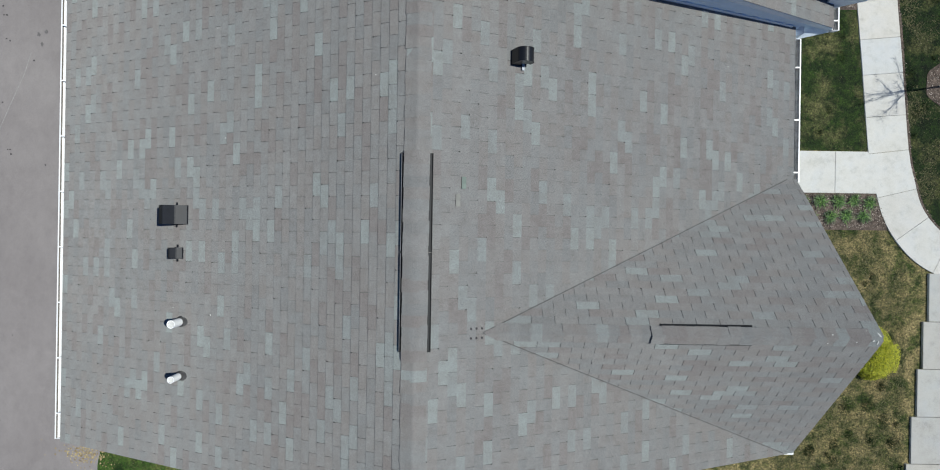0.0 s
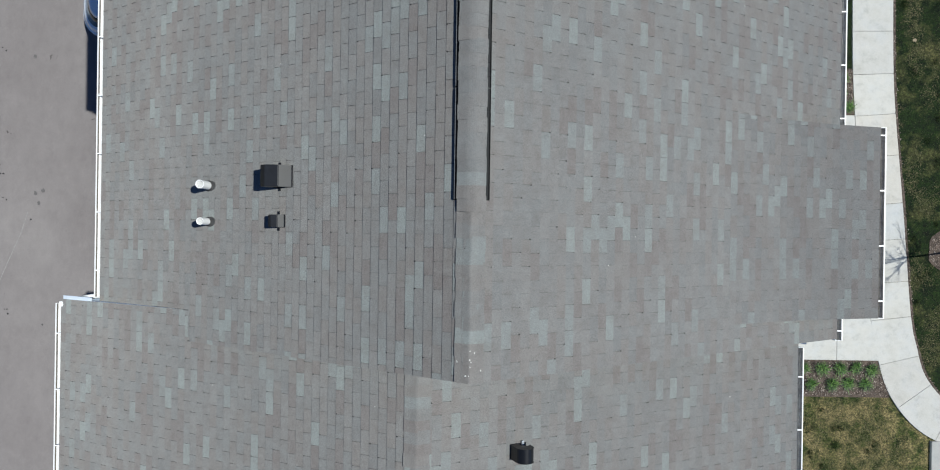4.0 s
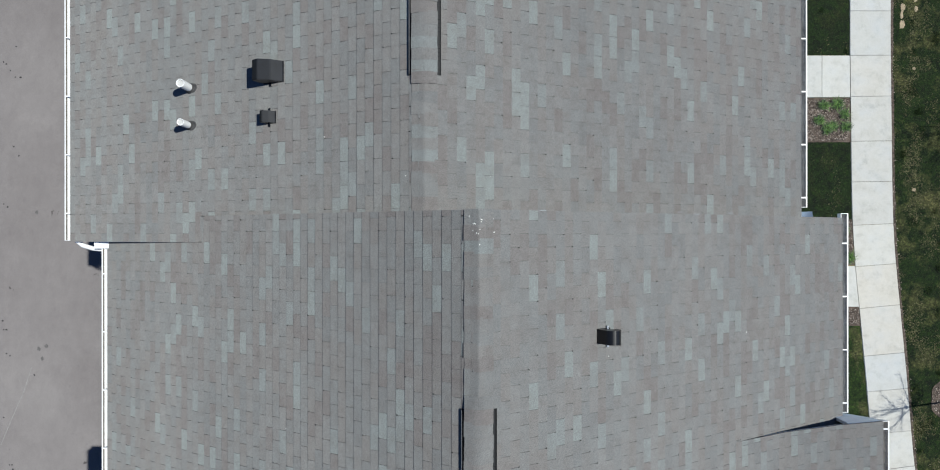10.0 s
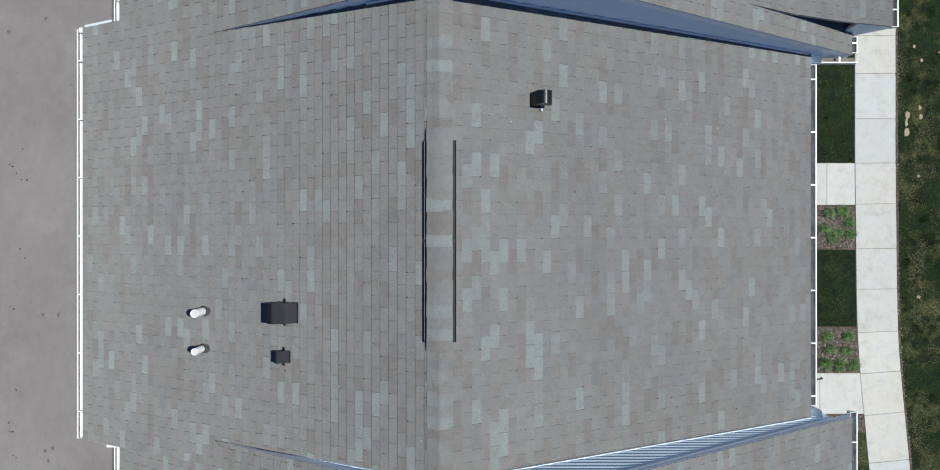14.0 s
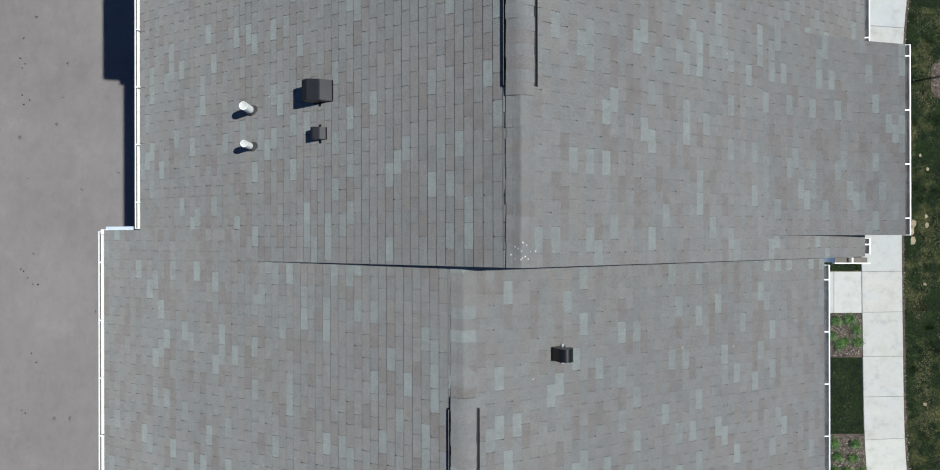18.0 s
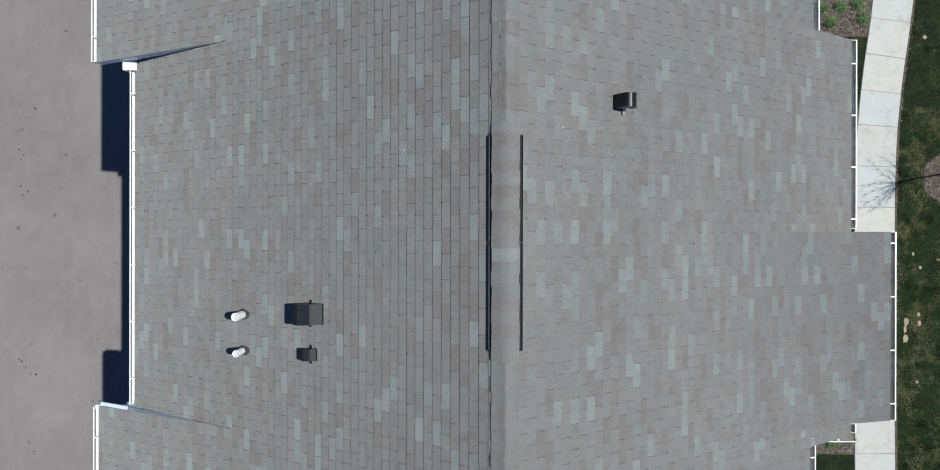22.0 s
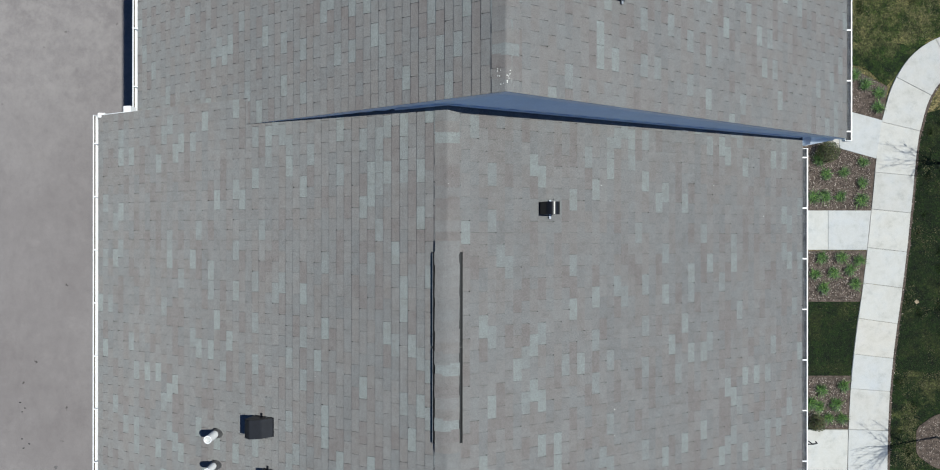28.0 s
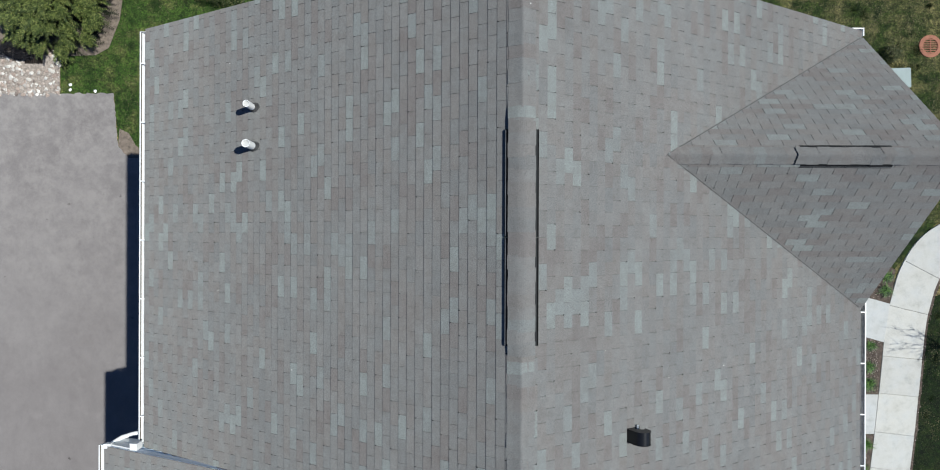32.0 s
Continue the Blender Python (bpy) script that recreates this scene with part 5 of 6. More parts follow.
mound([(-16.5, 38.75), (-13.8, 38.45), (-12.56, 38.5), (-12.15, 38.73), (-11.8, 39.63), (-11.7, 40.4), (-12.0, 41.6), (-16.5, 42.0)], "brown earth and mulch under the yew", WEST, EARTH)
riprap = thing("cobble_apron", (-14.9, 37.8, WEST), label="apron of pale broken stones round a storm drain", category="stones")
part("bedding", boxed(-18, -13.72, 37.0, 38.7, WEST - 0.05, WEST + 0.026), simple("pale_gravel", (0.40, 0.345, 0.305), 0.95, vary=0.45, scale=9, bump=1.0, fine=28, coords="World"), riprap)
PALE_ROCK, kn, kl, kb = material("mixed_broken_stone", 0.9)
kc = ramp(kn, kl, kn.new("ShaderNodeObjectInfo").outputs["Random"], [(0.0, (0.22, 0.18, 0.16)), (0.3, (0.45, 0.36, 0.31)), (0.55, (0.42, 0.40, 0.38)), (0.8, (0.60, 0.57, 0.53)), (1.0, (0.72, 0.70, 0.67))]).outputs[0]
kg = noise_tex(kn, kl, 30, 4, 0.7, "World")
kl.new(mixed(kn, kl, kc, ramp(kn, kl, kg.outputs[0], [(0.3, (0.7, 0.68, 0.66)), (0.7, (1.15, 1.15, 1.15))]).outputs[0], 1.0, "MULTIPLY"), kb.inputs["Base Color"])
bumped(kn, kl, kb, kg.outputs[0], 0.5, 0.01)


def cobble_mesh(seed):
    g = random.Random(seed)
    bm = bmesh.new()
    bmesh.ops.create_icosphere(bm, subdivisions=1, radius=0.085)
    for v in bm.verts:
        v.co *= g.uniform(0.55, 1.25)
        v.co.z *= 0.45
    me = bpy.data.meshes.new("cobble")
    bm.to_mesh(me)
    bm.free()
    me.materials.append(PALE_ROCK)
    return me


cobbles = [cobble_mesh(s) for s in range(5)]
for k in range(290):
    x, y = rng.uniform(-15.7, -13.68), 37.18 + 1.45 * rng.random()
    if -14.9 < x < -14.05 and y > 38.0:
        continue
    q = part("cobble", cobbles[k % 5], None, riprap)
    s = 0.25 + 0.75 * rng.random() ** 1.6
    q.matrix_basis = pose(x, y, WEST + 0.04, rng.uniform(-20, 20), rng.uniform(-20, 20), rng.uniform(0, 360)) @ Matrix.Diagonal((s, s * 1.2, s, 1))


GRATE = simple("dark_rusted_grate", (0.028, 0.019, 0.017), 0.8, vary=0.3)


def drain(at, r, label, round_one):
    d = thing("storm_drain", label=label, category="storm drain")
    if round_one:
        bm = bmesh.new()
        k = 32
        rings = [[bm.verts.new((a * math.cos(2 * math.pi * j / k), a * math.sin(2 * math.pi * j / k), z)) for j in range(k)] for a, z in ((r, -0.05), (r, 0.045), (r * 0.66, 0.055), (r * 0.64, -0.05))]
        for a, b in zip(rings, rings[1:]):
            for j in range(k):
                bm.faces.new((a[j], a[(j + 1) % k], b[(j + 1) % k], b[j]))
        part("frame", bm, RUST, d, "rust-coloured iron ring")
        part("pit", tube([(0, 0, -0.06), (0, 0, 0.008)], r * 0.66, 24), IRON, d)
        for i in range(7):
            y = (i - 3) * r * 0.19
            w = math.sqrt(max(0.01, (r * 0.64) ** 2 - y * y))
            part("bar", boxed(-w, w, y - r * 0.035, y + r * 0.035, 0.012, 0.05), RUST, d)
        part("bar", boxed(-r * 0.03, r * 0.03, -r * 0.63, r * 0.63, 0.02, 0.052), RUST, d)
    else:
        part("pit", boxed(-r, r, -r * 0.8, r * 0.8, 0.0, 0.035), IRON, d)
        for i in range(8):
            x = -r + 2 * r * (i + 0.5) / 8
            part("bar", boxed(x - 0.012, x + 0.012, -r * 0.8, r * 0.8, 0.03, 0.07), GRATE, d)
        part("bar", boxed(-r, r, -0.02, 0.02, 0.03, 0.066), GRATE, d)
    d.matrix_basis = pose(*at, lie(at[0]))
    return d


drain((13.53, 38.62), 0.345, "round rusty storm drain grate in the lawn", True)
drain((-14.55, 38.45), 0.29, "dark iron storm drain grate among stones", False)
shrub((-14.95, 38.62), 2600, 0.62, 0.42, 0.5, 0.035, simple("black_plum_leaf", (0.018, 0.017, 0.022), 0.6, vary=0.4), 17, "nearly black tangled shrub beside the drain")

box_cab = thing("utility_box", label="pale green metal utility box beside the end house", category="utility box")
part("cabinet", boxed(-0.40, 0.40, -0.27, 0.27, 0.06, 0.72, bevel=0.02), simple("pale_green_paint", (0.16, 0.21, 0.21), 0.4, vary=0.08), box_cab)
part("lid", boxed(-0.42, 0.42, -0.29, 0.29, 0.72, 0.76, bevel=0.012), simple("pale_green_lid", (0.19, 0.25, 0.255), 0.5, vary=0.08), box_cab)
part("pad", boxed(-0.48, 0.48, -0.36, 0.36, -0.05, 0.06), CONCRETE, box_cab)
box_cab.matrix_basis = pose(12.04, 37.47, 0, 0, 0, 2)

# ---- handrails at the front steps ----
def handrail(at):
    h = thing("handrail", label="black metal handrail at a front step", category="handrail", group="handrails")
    part("rail", tube([(-0.9, 0, 0.98), (0.0, 0, 0.92), (0.16, 0, 0.84), (0.2, 0, 0.7)], 0.02, 8), BLACK, h)
    for x in (-0.85, -0.45, 0.0):
        part("post", tube([(x, 0, 0.0), (x, 0, 0.93)], 0.016, 6), BLACK, h)
    for x in (-0.72, -0.58, -0.3, -0.15):
        part("baluster", tube([(x, 0, 0.18), (x, 0, 0.92)], 0.008, 5), BLACK, h)
    part("lower_rail", tube([(-0.85, 0, 0.18), (0, 0, 0.18)], 0.012, 6), BLACK, h)
    h.matrix_basis = pose(*at, 0.05)
    return h


for at in ((9.71, 21.05), (9.72, 30.5), (9.66, 8.70)):
    handrail(at)


# ---- parked car ----
def rounded(x0, x1, y0, y1, r, k=10, bow=0.80):
    """A plan outline of a car's level: x0 is the tail, whose corners bow deeply round."""
    out = []
    half = (y1 - y0) / 2
    for cx, cy, a0, rx, ry in ((x1 - r, y1 - r, 0, r, r), (x0 + r, y1 - bow * half, 90, r, bow * half), (x0 + r, y0 + bow * half, 180, r, bow * half), (x1 - r, y0 + r, 270, r, r)):
        out += [(cx + rx * math.cos(radians(a0 + 90 * i / k)), cy + ry * math.sin(radians(a0 + 90 * i / k))) for i in range(k + 1)]
    return out


def loft(levels):
    bm = bmesh.new()
    rings = [[bm.verts.new((x, y, z)) for x, y in pts] for pts, z in levels]
    k = len(rings[0])
    for a, b in zip(rings, rings[1:]):
        for j in range(k):
            bm.faces.new((a[j], a[(j + 1) % k], b[(j + 1) % k], b[j]))
    bm.faces.new(rings[0][::-1]), bm.faces.new(rings[-1])
    return bm


PAINT, pn, pl, pb = material("pale_car_paint", 0.25, 0.0)
flake = noise_tex(pn, pl, 400, 2, 0.5)
pl.new(ramp(pn, pl, flake.outputs[0], [(0.3, (0.66, 0.70, 0.74)), (0.7, (0.72, 0.76, 0.80))]).outputs[0], pb.inputs["Base Color"])
pb.inputs["Coat Weight"].default_value = 1.0
BUMPER = simple("pale_bumper", (0.80, 0.84, 0.88), 0.3, vary=0.06)
CAR_GLASS = simple("dark_tinted_glass", (0.008, 0.009, 0.011), 0.08, vary=0.2)
TYRE = simple("black_tyre", (0.015, 0.015, 0.015), 0.85, vary=0.2)
car = thing("car", label="pale silver parked car with a dark rear window under the eaves", category="car")
part("body", loft([(rounded(-2.2, 2.2, -0.84, 0.84, 0.35), 0.22), (rounded(-2.26, 2.22, -0.88, 0.88, 0.4), 0.5), (rounded(-2.2, 2.2, -0.88, 0.88, 0.42), 0.85), (rounded(-2.08, 2.05, -0.83, 0.83, 0.42), 0.97)]), PAINT, car, smooth=True)
part("bumper", loft([(rounded(-2.34, -1.4, -0.89, 0.89, 0.4), 0.36), (rounded(-2.36, -1.4, -0.9, 0.9, 0.42), 0.5), (rounded(-2.34, -1.4, -0.89, 0.89, 0.42), 0.62)]), BUMPER, car, "pale rear bumper", True)
part("windows", loft([(rounded(-2.06, 0.9, -0.80, 0.80, 0.4), 0.965), (rounded(-1.72, 0.4, -0.66, 0.66, 0.34), 1.40)]), CAR_GLASS, car, "dark tinted windows", True)
part("roof", loft([(rounded(-1.74, 0.42, -0.67, 0.67, 0.34), 1.395), (rounded(-1.66, 0.34, -0.62, 0.62, 0.32), 1.45), (rounded(-1.4, 0.1, -0.45, 0.45, 0.3), 1.475)]), PAINT, car, smooth=True)
for sx in (-1.35, 1.35):
    for sy in (-1, 1):
        w = part("wheel", tube([(sx, sy * 0.68, 0.32), (sx, sy * 0.87, 0.32)], 0.32, 20), TYRE, car)
        part("rim", tube([(sx, sy * 0.86, 0.32), (sx, sy * 0.878, 0.32)], 0.2, 16), GREY_METAL, w)
car.matrix_basis = pose(-9.61, 11.77, WEST + 0.03)


# ---- small pieces of the houses ----
def downspout(house, y, out, reach=1.0, fall=1.0):
    """A white pipe that curves from the end of a gutter in under the eave, and down the wall."""
    x, z = XL - 0.06, ZE_L - 0.08
    d = part("downspout", boxed(XL + 0.40, XL + 0.47, *sorted((y + out * (0.10 * reach - 0.03), y + out * (0.10 * reach + 0.03))), -0.75, z - 0.52 * fall), WHITE, house, "white aluminium downspout")
    bend = [(x + a, y + out * b * reach, z - c * fall) for a, b, c in ((0.0, -0.06, 0.02), (0.03, -0.01, 0.10), (0.12, 0.05, 0.22), (0.26, 0.08, 0.32), (0.42, 0.09, 0.40), (0.50, 0.10, 0.55))]
    part("elbow", tube(bend, 0.038, 10), WHITE, d, smooth=True)


def rake_return(house, y, out, depth):
    """A white boxed return at the foot of the lower roof, between its gutter and the neighbour's."""
    top = lambda x: RIDGE_L[1] - SLOPE_L * (RIDGE_L[0] - x) - 0.05  # noqa: E731
    r = part("rake_return", prism([(-6.58, top(-6.58)), (-6.152, top(-6.152)), (-6.152, top(-6.152) - 0.46), (-6.58, top(-6.58) - 0.36)], *sorted((y + out * 0.021, y + out * depth))), WHITE, house, "white boxed rake return")
    part("return_cap", prism([(-6.15, top(-6.03) - 0.02), (-6.02, top(-6.03)), (-6.02, top(-6.03) - 0.18), (-6.15, top(-6.03) - 0.18)], *sorted((y + out * 0.024, y + out * (depth + 0.09)))), WHITE, r)


ZE_L, ZE_R = RIDGE_L[1] - SLOPE_L * HALF, RIDGE_R[1] - SLOPE_R * HALF
XL, XR = RIDGE_L[0] - HALF, RIDGE_R[0] - HALF
downspout(houses[2], 9.53, -1, 1.7, 0.5)
downspout(houses[4], 29.22, 1)
downspout(houses[0], 3.73, 1)
rake_return(houses[4], 29.19, 1, 0.045)
# boxed eave returns where the taller fronts pass the lower roofs
def eave_return(house, y, out):
    """A sloping boxed return at the foot of a gable, with a tapering board out to the gutter."""
    bm = bmesh.new()
    y0, y1, y2 = y - out * 0.04, y + out * 0.12, y + out * 0.02
    top = [(5.38, y0, ZE_R + 0.07), (5.38, y1, ZE_R + 0.02)]
    low = [(5.20, y0, ZE_R - 0.26), (5.20, y1, ZE_R - 0.30)]
    end = [(5.40, y0, ZE_R - 0.42), (5.40, y1, ZE_R - 0.42)]
    v = [bm.verts.new(p) for p in top + low + end]
    for q in ((0, 1, 3, 2), (2, 3, 5, 4), (1, 0, 4, 5), (0, 2, 4), (1, 5, 3)):
        bm.faces.new([v[i] for i in q])
    box_part = part("eave_return", bm, TRIM, house, "boxed white eave return")
    if out > 0:
        return
    bm = bmesh.new()
    v = [bm.verts.new(p) for p in ((5.385, y0, ZE_R + 0.06), (5.385, y1, ZE_R - 0.30), (5.90, y2, ZE_R - 0.20), (5.90, y0, ZE_R - 0.04), (5.385, y0, ZE_R - 0.40), (5.90, y0, ZE_R - 0.40))]
    for q in ((0, 1, 2, 3), (1, 4, 5, 2), (0, 4, 1), (3, 2, 5), (0, 3, 5, 4)):
        bm.faces.new([v[i] for i in q])
    part("return_board", bm, TRIM, box_part)


def wall_foot(house, y, out):
    """White channel along the foot of a gable wall where it meets the lower roof."""
    for xa, xb in ((-3.3, RIDGE_L[0]), (RIDGE_L[0], 5.2)):
        za, zb = [RIDGE_L[1] - SLOPE_L * abs(x - RIDGE_L[0]) for x in (xa, xb)]
        part("wall_channel", prism([(xa, za + 0.012), (xb, zb + 0.012), (xb, zb + 0.05), (xa, za + 0.05)], *sorted((y - out * 0.03, y + out * 0.016))), TRIM, house)


for i, y, out in ((1, 9.87, 1), (3, 22.31, 1), (5, 28.84, -1), (3, 15.78, -1), (1, 3.37, -1)):
    eave_return(houses[i], y, out)
    if out > 0:
        wall_foot(houses[i], y, out)
# short open gutter ends at the outer corners of the cross gables
for i, x0, x1, y, out in ((0, 5.0, 5.33, -3.60, -1), (5, 5.72, 6.05, 36.28, 1)):
    g_end = part("gutter_end", boxed(x0, x1, *sorted((y - out * 0.008, y + out * 0.012)), 8.90, 9.0), WHITE, houses[i], "short white gutter return")
    part("gutter_rim", boxed(x1 - 0.015, x1, *sorted((y - out * 0.12, y - out * 0.01)), 8.90, 9.0), WHITE, g_end)
    part("gutter_floor", boxed(x0, x1 - 0.016, *sorted((y - out * 0.12, y - out * 0.012)), 8.90, 8.91), TROUGH, g_end)
for i, y, out in ((1, 9.50, 1), (3, 21.90, 1)):
    part("gutter_end", boxed(XR - 0.22, XR + 0.015, *sorted((y - out * 0.10, y + out * 0.06)), ZE_R - 0.13, ZE_R + 0.025, bevel=0.004), WHITE, houses[i], "white boxed gutter end")
for i, y in ((0, 3.73), (2, 16.20), (4, 29.22)):
    part("gutter_end", boxed(XL - 0.09, XL + 0.02, y - 0.05, y + 0.03, ZE_L - 0.12, ZE_L - 0.004, bevel=0.004), WHITE, houses[i], "white boxed gutter end")
for i, y in ((3, 15.69),):
    # short gutter turning the corner along the gable foot
    t_end = part("gutter_return", boxed(5.40, 5.99, y - 0.05, y - 0.035, ZE_R - 0.10, ZE_R - 0.01), WHITE, houses[i], "short white gutter round the corner")
    part("gutter_floor", boxed(5.40, 5.98, y - 0.034, y + 0.05, ZE_R - 0.10, ZE_R - 0.085), TROUGH, t_end)
    part("hanger", boxed(5.68, 5.705, y - 0.034, y + 0.05, ZE_R - 0.02, ZE_R - 0.012), WHITE, t_end)


def spot(house, kind, x, y, sx, sy, mat, turn=0, name="sealant_spot"):
    bm = bmesh.new()
    bmesh.ops.create_icosphere(bm, subdivisions=1, radius=1)
    for v in bm.verts:
        v.co *= 1 + 0.25 * noise.noise(v.co * 2 + Vector((x, y, 0)))
        v.co = Vector((v.co.x * sx, v.co.y * sy, v.co.z * 0.003))
    q = part(name, bm, mat, house)
    q.matrix_basis = Matrix.Translation((0, 0, 0.006 if name == "sealant_spot" else 0.004)) @ on_roof(kind, x, y, turn)


def roof_crossing(i_low, i_high, y_low, y_high):
    """Dark tubes for shade along the edges where one roof passes above another."""
    (ax, az), asl = ROOFS["LRMRLF"[i_low]]
    (bx, bz), bsl = ROOFS["LRMRLF"[i_high]]
    xc = ((bz - bsl * bx) - (az - asl * ax)) / (asl - bsl)
    z = lambda x: max(az - asl * (ax - x), bz - bsl * (bx - x)) + 0.008  # noqa: E731
    low = lambda x: min(az - asl * (ax - x), bz - bsl * (bx - x)) + 0.010  # noqa: E731
    for xa, xb, y in ((xc - 0.75, xc, y_low), (xc, xc + 0.75, y_high)):
        part("edge_gap", tube([(xa, y, low(xa)), (xb, y, z(xb) if y == y_high and xb == xc else low(xb))], 0.007, 6), SHADE_LINE, houses[i_low], "dark tube standing in for shade under a shingle edge")


def foot_board(i_low, i_high, y, out):
    """A board that closes the laps of a gable wall just above the lower neighbour's roof."""
    (ax, az), asl = ROOFS["LRMRLF"[i_low]]
    (bx, bz), bsl = ROOFS["LRMRLF"[i_high]]
    for side in (-1, 1):
        # the stretch of the lower slope over which the higher roof stands clear of it
        xs = [ax + side * 0.05 * k for k in range(118)]
        clear = [x for x in xs if bz - bsl * abs(x - bx) - 0.30 > az - asl * abs(x - ax)]
        if len(clear) < 3:
            continue
        xa, xb = clear[0], clear[-1]
        za, zb = az - asl * abs(xa - ax), az - asl * abs(xb - ax)
        part("foot_board", prism([(xa, za + 0.006), (xb, zb + 0.006), (xb, zb + 0.075), (xa, za + 0.075)], *sorted((y + out * 0.008, y + out * 0.0195))), TRIM, houses[i_high], "pale board along the foot of the gable wall")


for i_low, i_high, y, out in ((0, 1, 3.37, -1), (2, 3, 15.78, -1), (4, 5, 28.84, -1)):
    foot_board(i_low, i_high, y, out)
for i_low, i_high, y_low, y_high in ((0, 1, 3.795, 3.355), (2, 1, 9.515, 9.885), (2, 3, 16.215, 15.765), (4, 3, 21.955, 22.325), (4, 5, 29.205, 28.825)):
    roof_crossing(i_low, i_high, y_low, y_high)
g = random.Random(77)
for i, y, inward in ((1, 3.37, 1), (1, 9.87, -1), (3, 15.78, 1), (3, 22.31, -1), (5, 28.84, 1)):
    for k in range(8):
        spot(houses[i], "LRMRLF"[i], (0.04 if i == 5 else RIDGE_R[0]) + g.uniform(-0.16, 0.2), y + inward * g.uniform(0.05, 0.24), g.uniform(0.006, 0.015), g.uniform(0.004, 0.012), SEALANT, g.uniform(0, 180))
    for k in range(7):
        spot(houses[i], "LRMRLF"[i], (0.04 if i == 5 else RIDGE_R[0]) + g.uniform(-0.14, 0.06), y + inward * (0.06 + 0.3 * g.random() ** 2), g.uniform(0.006, 0.014), g.uniform(0.005, 0.009), DROPPING, g.uniform(0, 180), "bird_dropping")
for i, kind in enumerate("LRMRLF"):
    ya, yb = UNITS[i][1], UNITS[i][2]
    for k in range(7):
        spot(houses[i], kind, g.uniform(-4.5, 4.5), g.uniform(ya + 0.5, yb - 0.5), g.uniform(0.005, 0.011), g.uniform(0.005, 0.011), DROPPING, 0, "bird_dropping")
# a slipped, pale green tab on the first roof
for dx, dy, c in ((0.05, 0.42, (0.15, 0.185, 0.165)), (-0.02, 0.20, (0.20, 0.20, 0.185))):
    q = part("loose_shingle", boxed(-0.03, 0.03, -0.075, 0.075, 0.006, 0.012), simple("patched_shingle", c, 0.95, vary=0.2, fine=200), houses[0], "displaced shingle tab")
    q.matrix_basis = on_roof("L", -0.14 + dx, 0.12 + dy)
for dx in (-0.07, 0.0, 0.07):
    for dy in (-0.06, 0.06):
        spot(houses[0], "L", 0.1 + dx, -1.35 + dy, 0.018, 0.018, simple("tar_spot", (0.05, 0.045, 0.05), 0.8), 0, "tar_spot")
# step flashing along the walls that rise from the lower roofs
for i, y, out in ((2, 9.87, 1), (2, 15.78, -1), (4, 22.31, 1), (4, 28.84, -1), (0, 3.37, -1)):
    for k in g.sample(range(12), 7):
        q = part("step_flashing", boxed(-0.05, 0.05, -0.003, 0.003, 0.010, 0.013), GREY_METAL, houses[i])
        q.matrix_basis = on_roof("LRMRLF"[i], 0.5 + k * 0.3, y + out * (0.05 + 0.012 * ((k * 7) % 3)))
# a fallen scatter of dry leaves at the drive's edge
lv, lf = [], []
for k in range(420):
    x, y = g.gauss(-12.0, 0.4), g.gauss(-7.15, 0.2)
    a, s = g.uniform(0, 6.28), g.uniform(0.012, 0.032)
    i = len(lv)
    lv.extend([(x + s * math.cos(a + q), y + s * math.sin(a + q), WEST + 0.034 + g.uniform(0, 0.012)) for q in (0, 1.4, 3.1, 4.6)])
    lf.append((i, i + 1, i + 2, i + 3))
DRY = island_material("dry_leaf", [(0.0, (0.12, 0.08, 0.045)), (0.5, (0.26, 0.20, 0.10)), (1.0, (0.38, 0.31, 0.17))], 0.8)
tagged(part("dry_leaves", (lv, lf), DRY, None), "dry brown leaves blown along the asphalt edge", "leaves", kind="stuff")

# bare soil along the lawn side of the path
soil = bmesh.new()
prev = None
for i in range(cuts[2], cuts[-3], 3):
    w = 0.085 + 0.03 * noise.noise(line[i] * 3.0)
    a, b = edge_at(i, 1, HALF_WALK - 0.02), edge_at(i, 1, HALF_WALK + w)
    row = [soil.verts.new((a.x, a.y, 0.026)), soil.verts.new((b.x, b.y, 0.022))]
    if prev:
        soil.faces.new((prev[0], prev[1], row[1], row[0]))
    prev = row
tagged(part("soil_edge", soil, MULCH, None), "thin strip of bare soil along the path", "soil", kind="structure")


def stain(name, x, y, sx, sy, mat, seed):
    q = random.Random(seed)
    pts = [(x + sx * q.uniform(0.6, 1.2) * math.cos(a), y + sy * q.uniform(0.6, 1.2) * math.sin(a)) for a in [2 * math.pi * k / 14 for k in range(14)]]
    return part(name, sheet_on(bmesh.new(), pts, WEST + 0.02, WEST + 0.0335), mat, yard)


OIL = simple("oil_stain", (0.045, 0.042, 0.045), 0.7, vary=0.4, scale=18)
FAINT_OIL = simple("old_oil_stain", (0.135, 0.128, 0.128), 0.85, vary=0.3, scale=18)
SCUFF = simple("pale_scuff", (0.27, 0.26, 0.255), 0.9, vary=0.2, scale=14)
k = 0
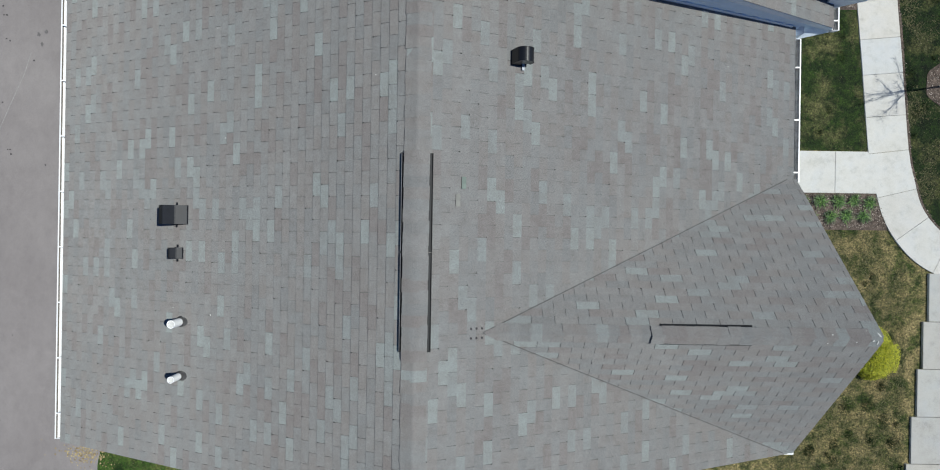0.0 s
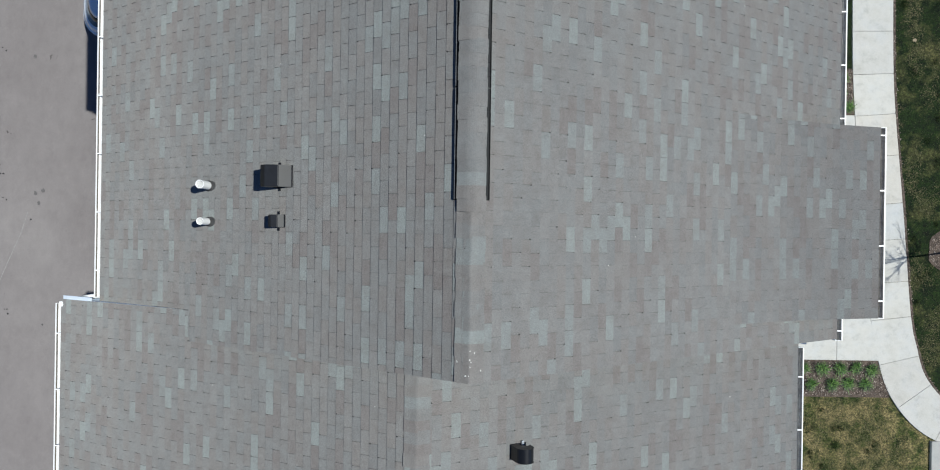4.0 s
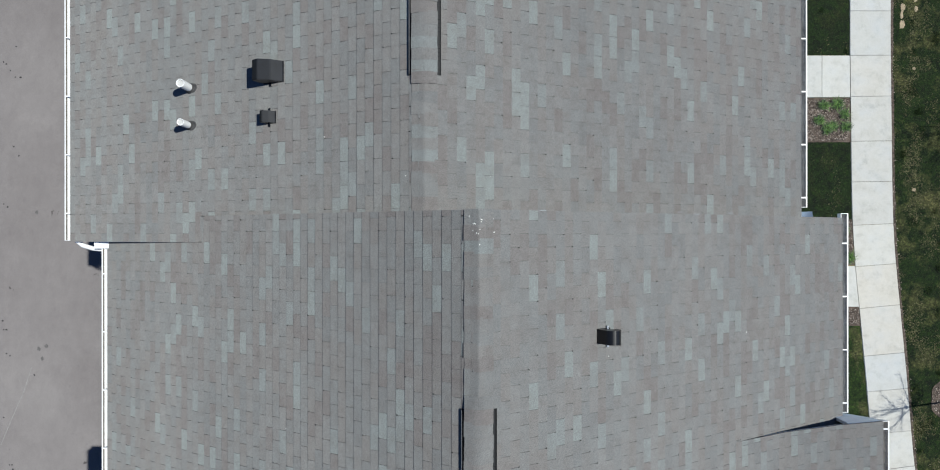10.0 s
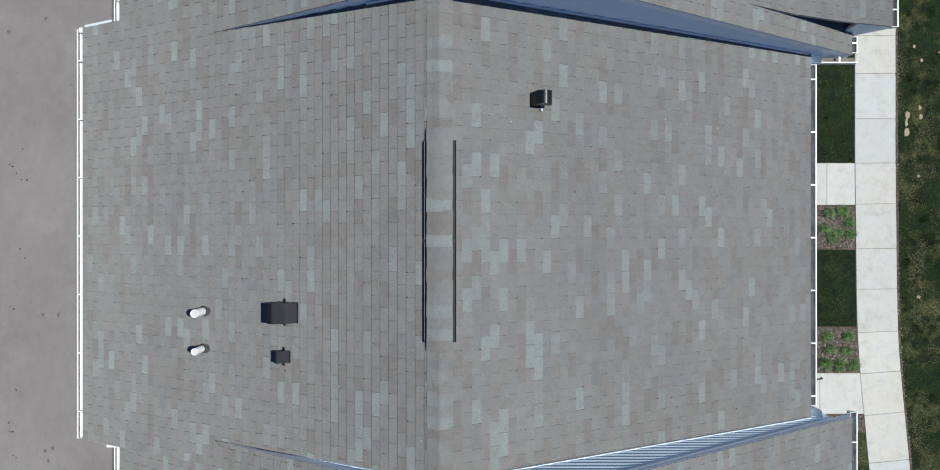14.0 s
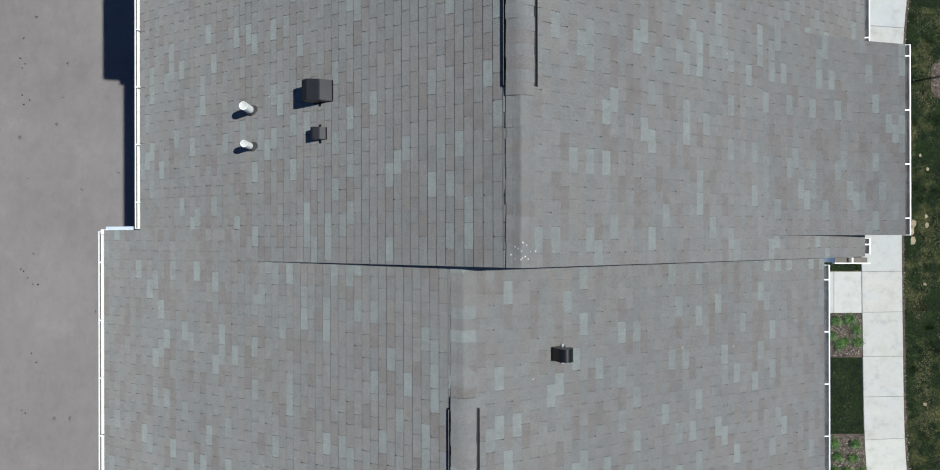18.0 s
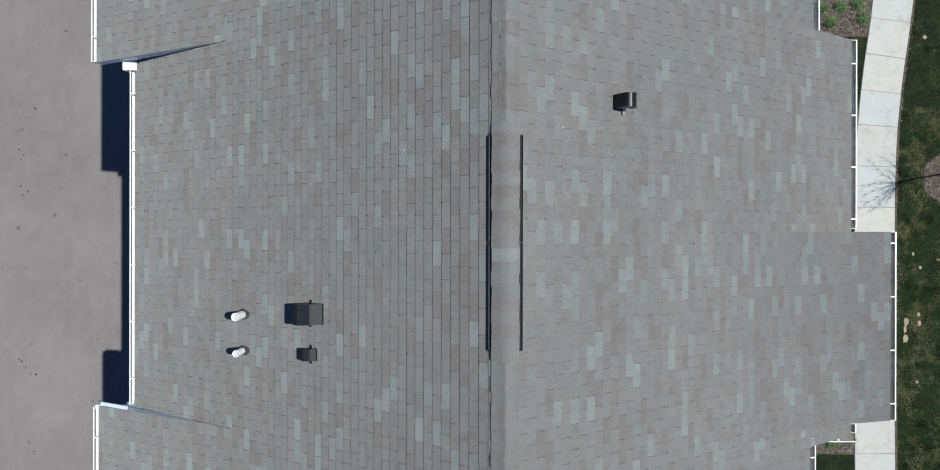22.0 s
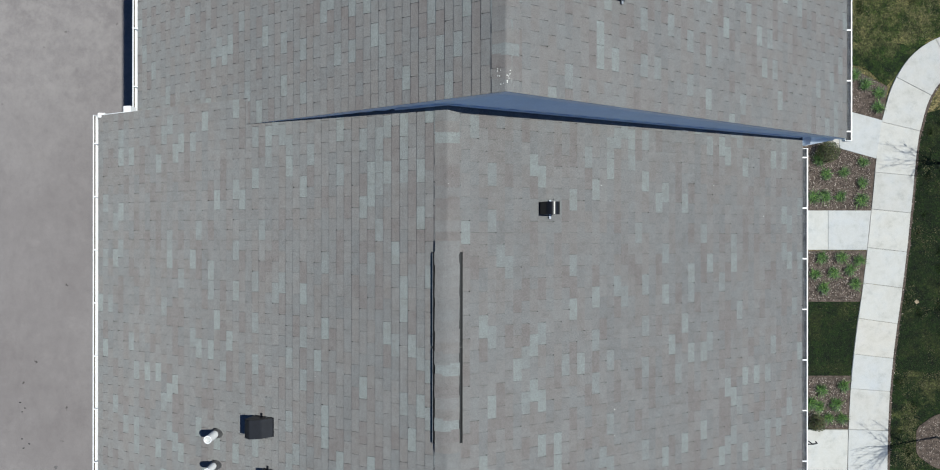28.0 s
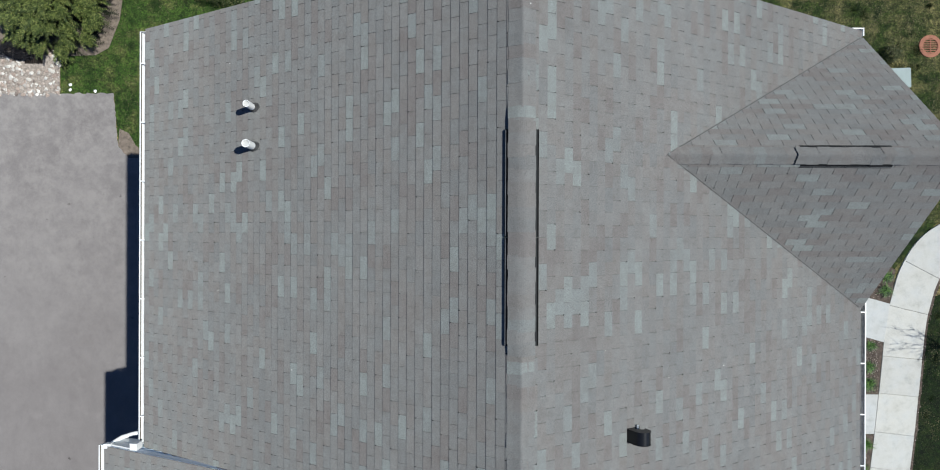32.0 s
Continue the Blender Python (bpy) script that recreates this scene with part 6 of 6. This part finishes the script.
for x, y in ((-14.88, 6.92), (-14.76, 6.64), (-14.85, 6.64), (-14.76, 5.89), (-14.65, 5.82), (-13.88, 5.21), (-14.59, 2.38), (-14.67, 2.38), (-14.56, 2.24), (-13.47, 1.91), (-14.85, 3.87),
             (-14.45, 15.56), (-14.85, 15.08), (-14.76, 15.01), (-14.63, 14.8), (-14.47, 14.6), (-14.31, 14.59), (-14.52, 12.41), (-14.37, 12.12), (-14.84, 10.6), (-14.72, 10.51),
             (-14.86, 21.77), (-14.8, 21.47), (-14.7, 21.59), (-14.8, 20.6), (-14.56, 20.44), (-14.75, 20.3), (-14.6, 17.96)):
    k += 1
    stain("oil_spot", x, y, 0.022 + 0.02 * ((k * 7) % 5) / 5, 0.02 + 0.018 * ((k * 3) % 4) / 4, OIL, k)
for x, y in ((-13.5, 6.12), (-13.74, 6.04), (-13.63, 5.73), (-13.8, 10.33), (-14.88, 19.26), (-13.71, 19.68)):
    k += 1
    stain("oil_spot", x, y, 0.06, 0.07, FAINT_OIL, k)
scuff = [(-13.97, 5.46), (-14.18, 4.77), (-14.57, 3.89), (-14.94, 3.01)]
part("scuff", sheet_on(bmesh.new(), [(x - 0.012, y) for x, y in scuff] + [(x + 0.012, y) for x, y in scuff[::-1]], WEST + 0.02, WEST + 0.0338), SCUFF, yard)
tagged(part("soil_edge", sheet_on(bmesh.new(), [(-11.42, 35.13), (-11.05, 35.10), (-11.02, 35.42), (-11.28, 35.62), (-11.50, 36.0), (-11.80, 36.15), (-11.84, 35.62), (-11.6, 35.28)], WEST - 0.03, WEST + 0.016), EARTH, None), "bare brown soil at the drive's edge", "soil", kind="structure")
# white scraps at the corner of the drive
for k, (x, y) in enumerate([(-13.36, 37.54), (-13.36, 37.38), (-12.56, 37.33)]):
    bm = bmesh.new()
    bmesh.ops.create_icosphere(bm, subdivisions=2, radius=0.055)
    for v in bm.verts:
        w = 1 + 0.5 * noise.noise(v.co * 18 + Vector((k, 0, 0)))
        v.co = Vector((v.co.x * w, v.co.y * w * 0.8, v.co.z * w * 0.15))
    scrap = part("paper_scrap", bm, PVC, None)
    scrap.matrix_basis = pose(x, y, WEST + 0.05, 0, 0, k * 50)
    tagged(scrap, "crumpled white scrap beside the drive's corner", "litter", "white scraps")
tagged(part("lawn_strip", sheet_on(bmesh.new(), [(-11.6, -7.14), (-11.68, -7.5), (-11.9, -20), (-4.5, -20), (-4.5, -6.98)], WEST - 0.03, WEST + 0.012), FRESH, None), "fresh green grass beside the drive", "lawn", kind="structure")
for k, (dx, dy, lx, ly) in enumerate([(0.02, 0.05, 0.012, 0.05), (0.03, -0.06, 0.012, 0.06), (0.10, -0.03, 0.02, 0.02), (0.16, 0.09, 0.012, 0.016), (0.30, -0.05, 0.014, 0.012), (0.62, 0.04, 0.012, 0.012), (0.66, -0.08, 0.014, 0.010), (1.7, 0.03, 0.014, 0.010)]):
    bm = bmesh.new()
    bmesh.ops.create_icosphere(bm, subdivisions=1, radius=1)
    for v in bm.verts:
        v.co = Vector((v.co.x * lx, v.co.y * ly, v.co.z * 0.004))
    q = part("sealant_spot", bm, SEALANT, houses[0])
    q.matrix_basis = pose(5.25 - dx, -1.35 + dy, 9.04 + 2.22 * 1.04 - abs(dy) * 1.04 + 0.022, 46 * (1 if dy < 0 else -1), 0, 20)
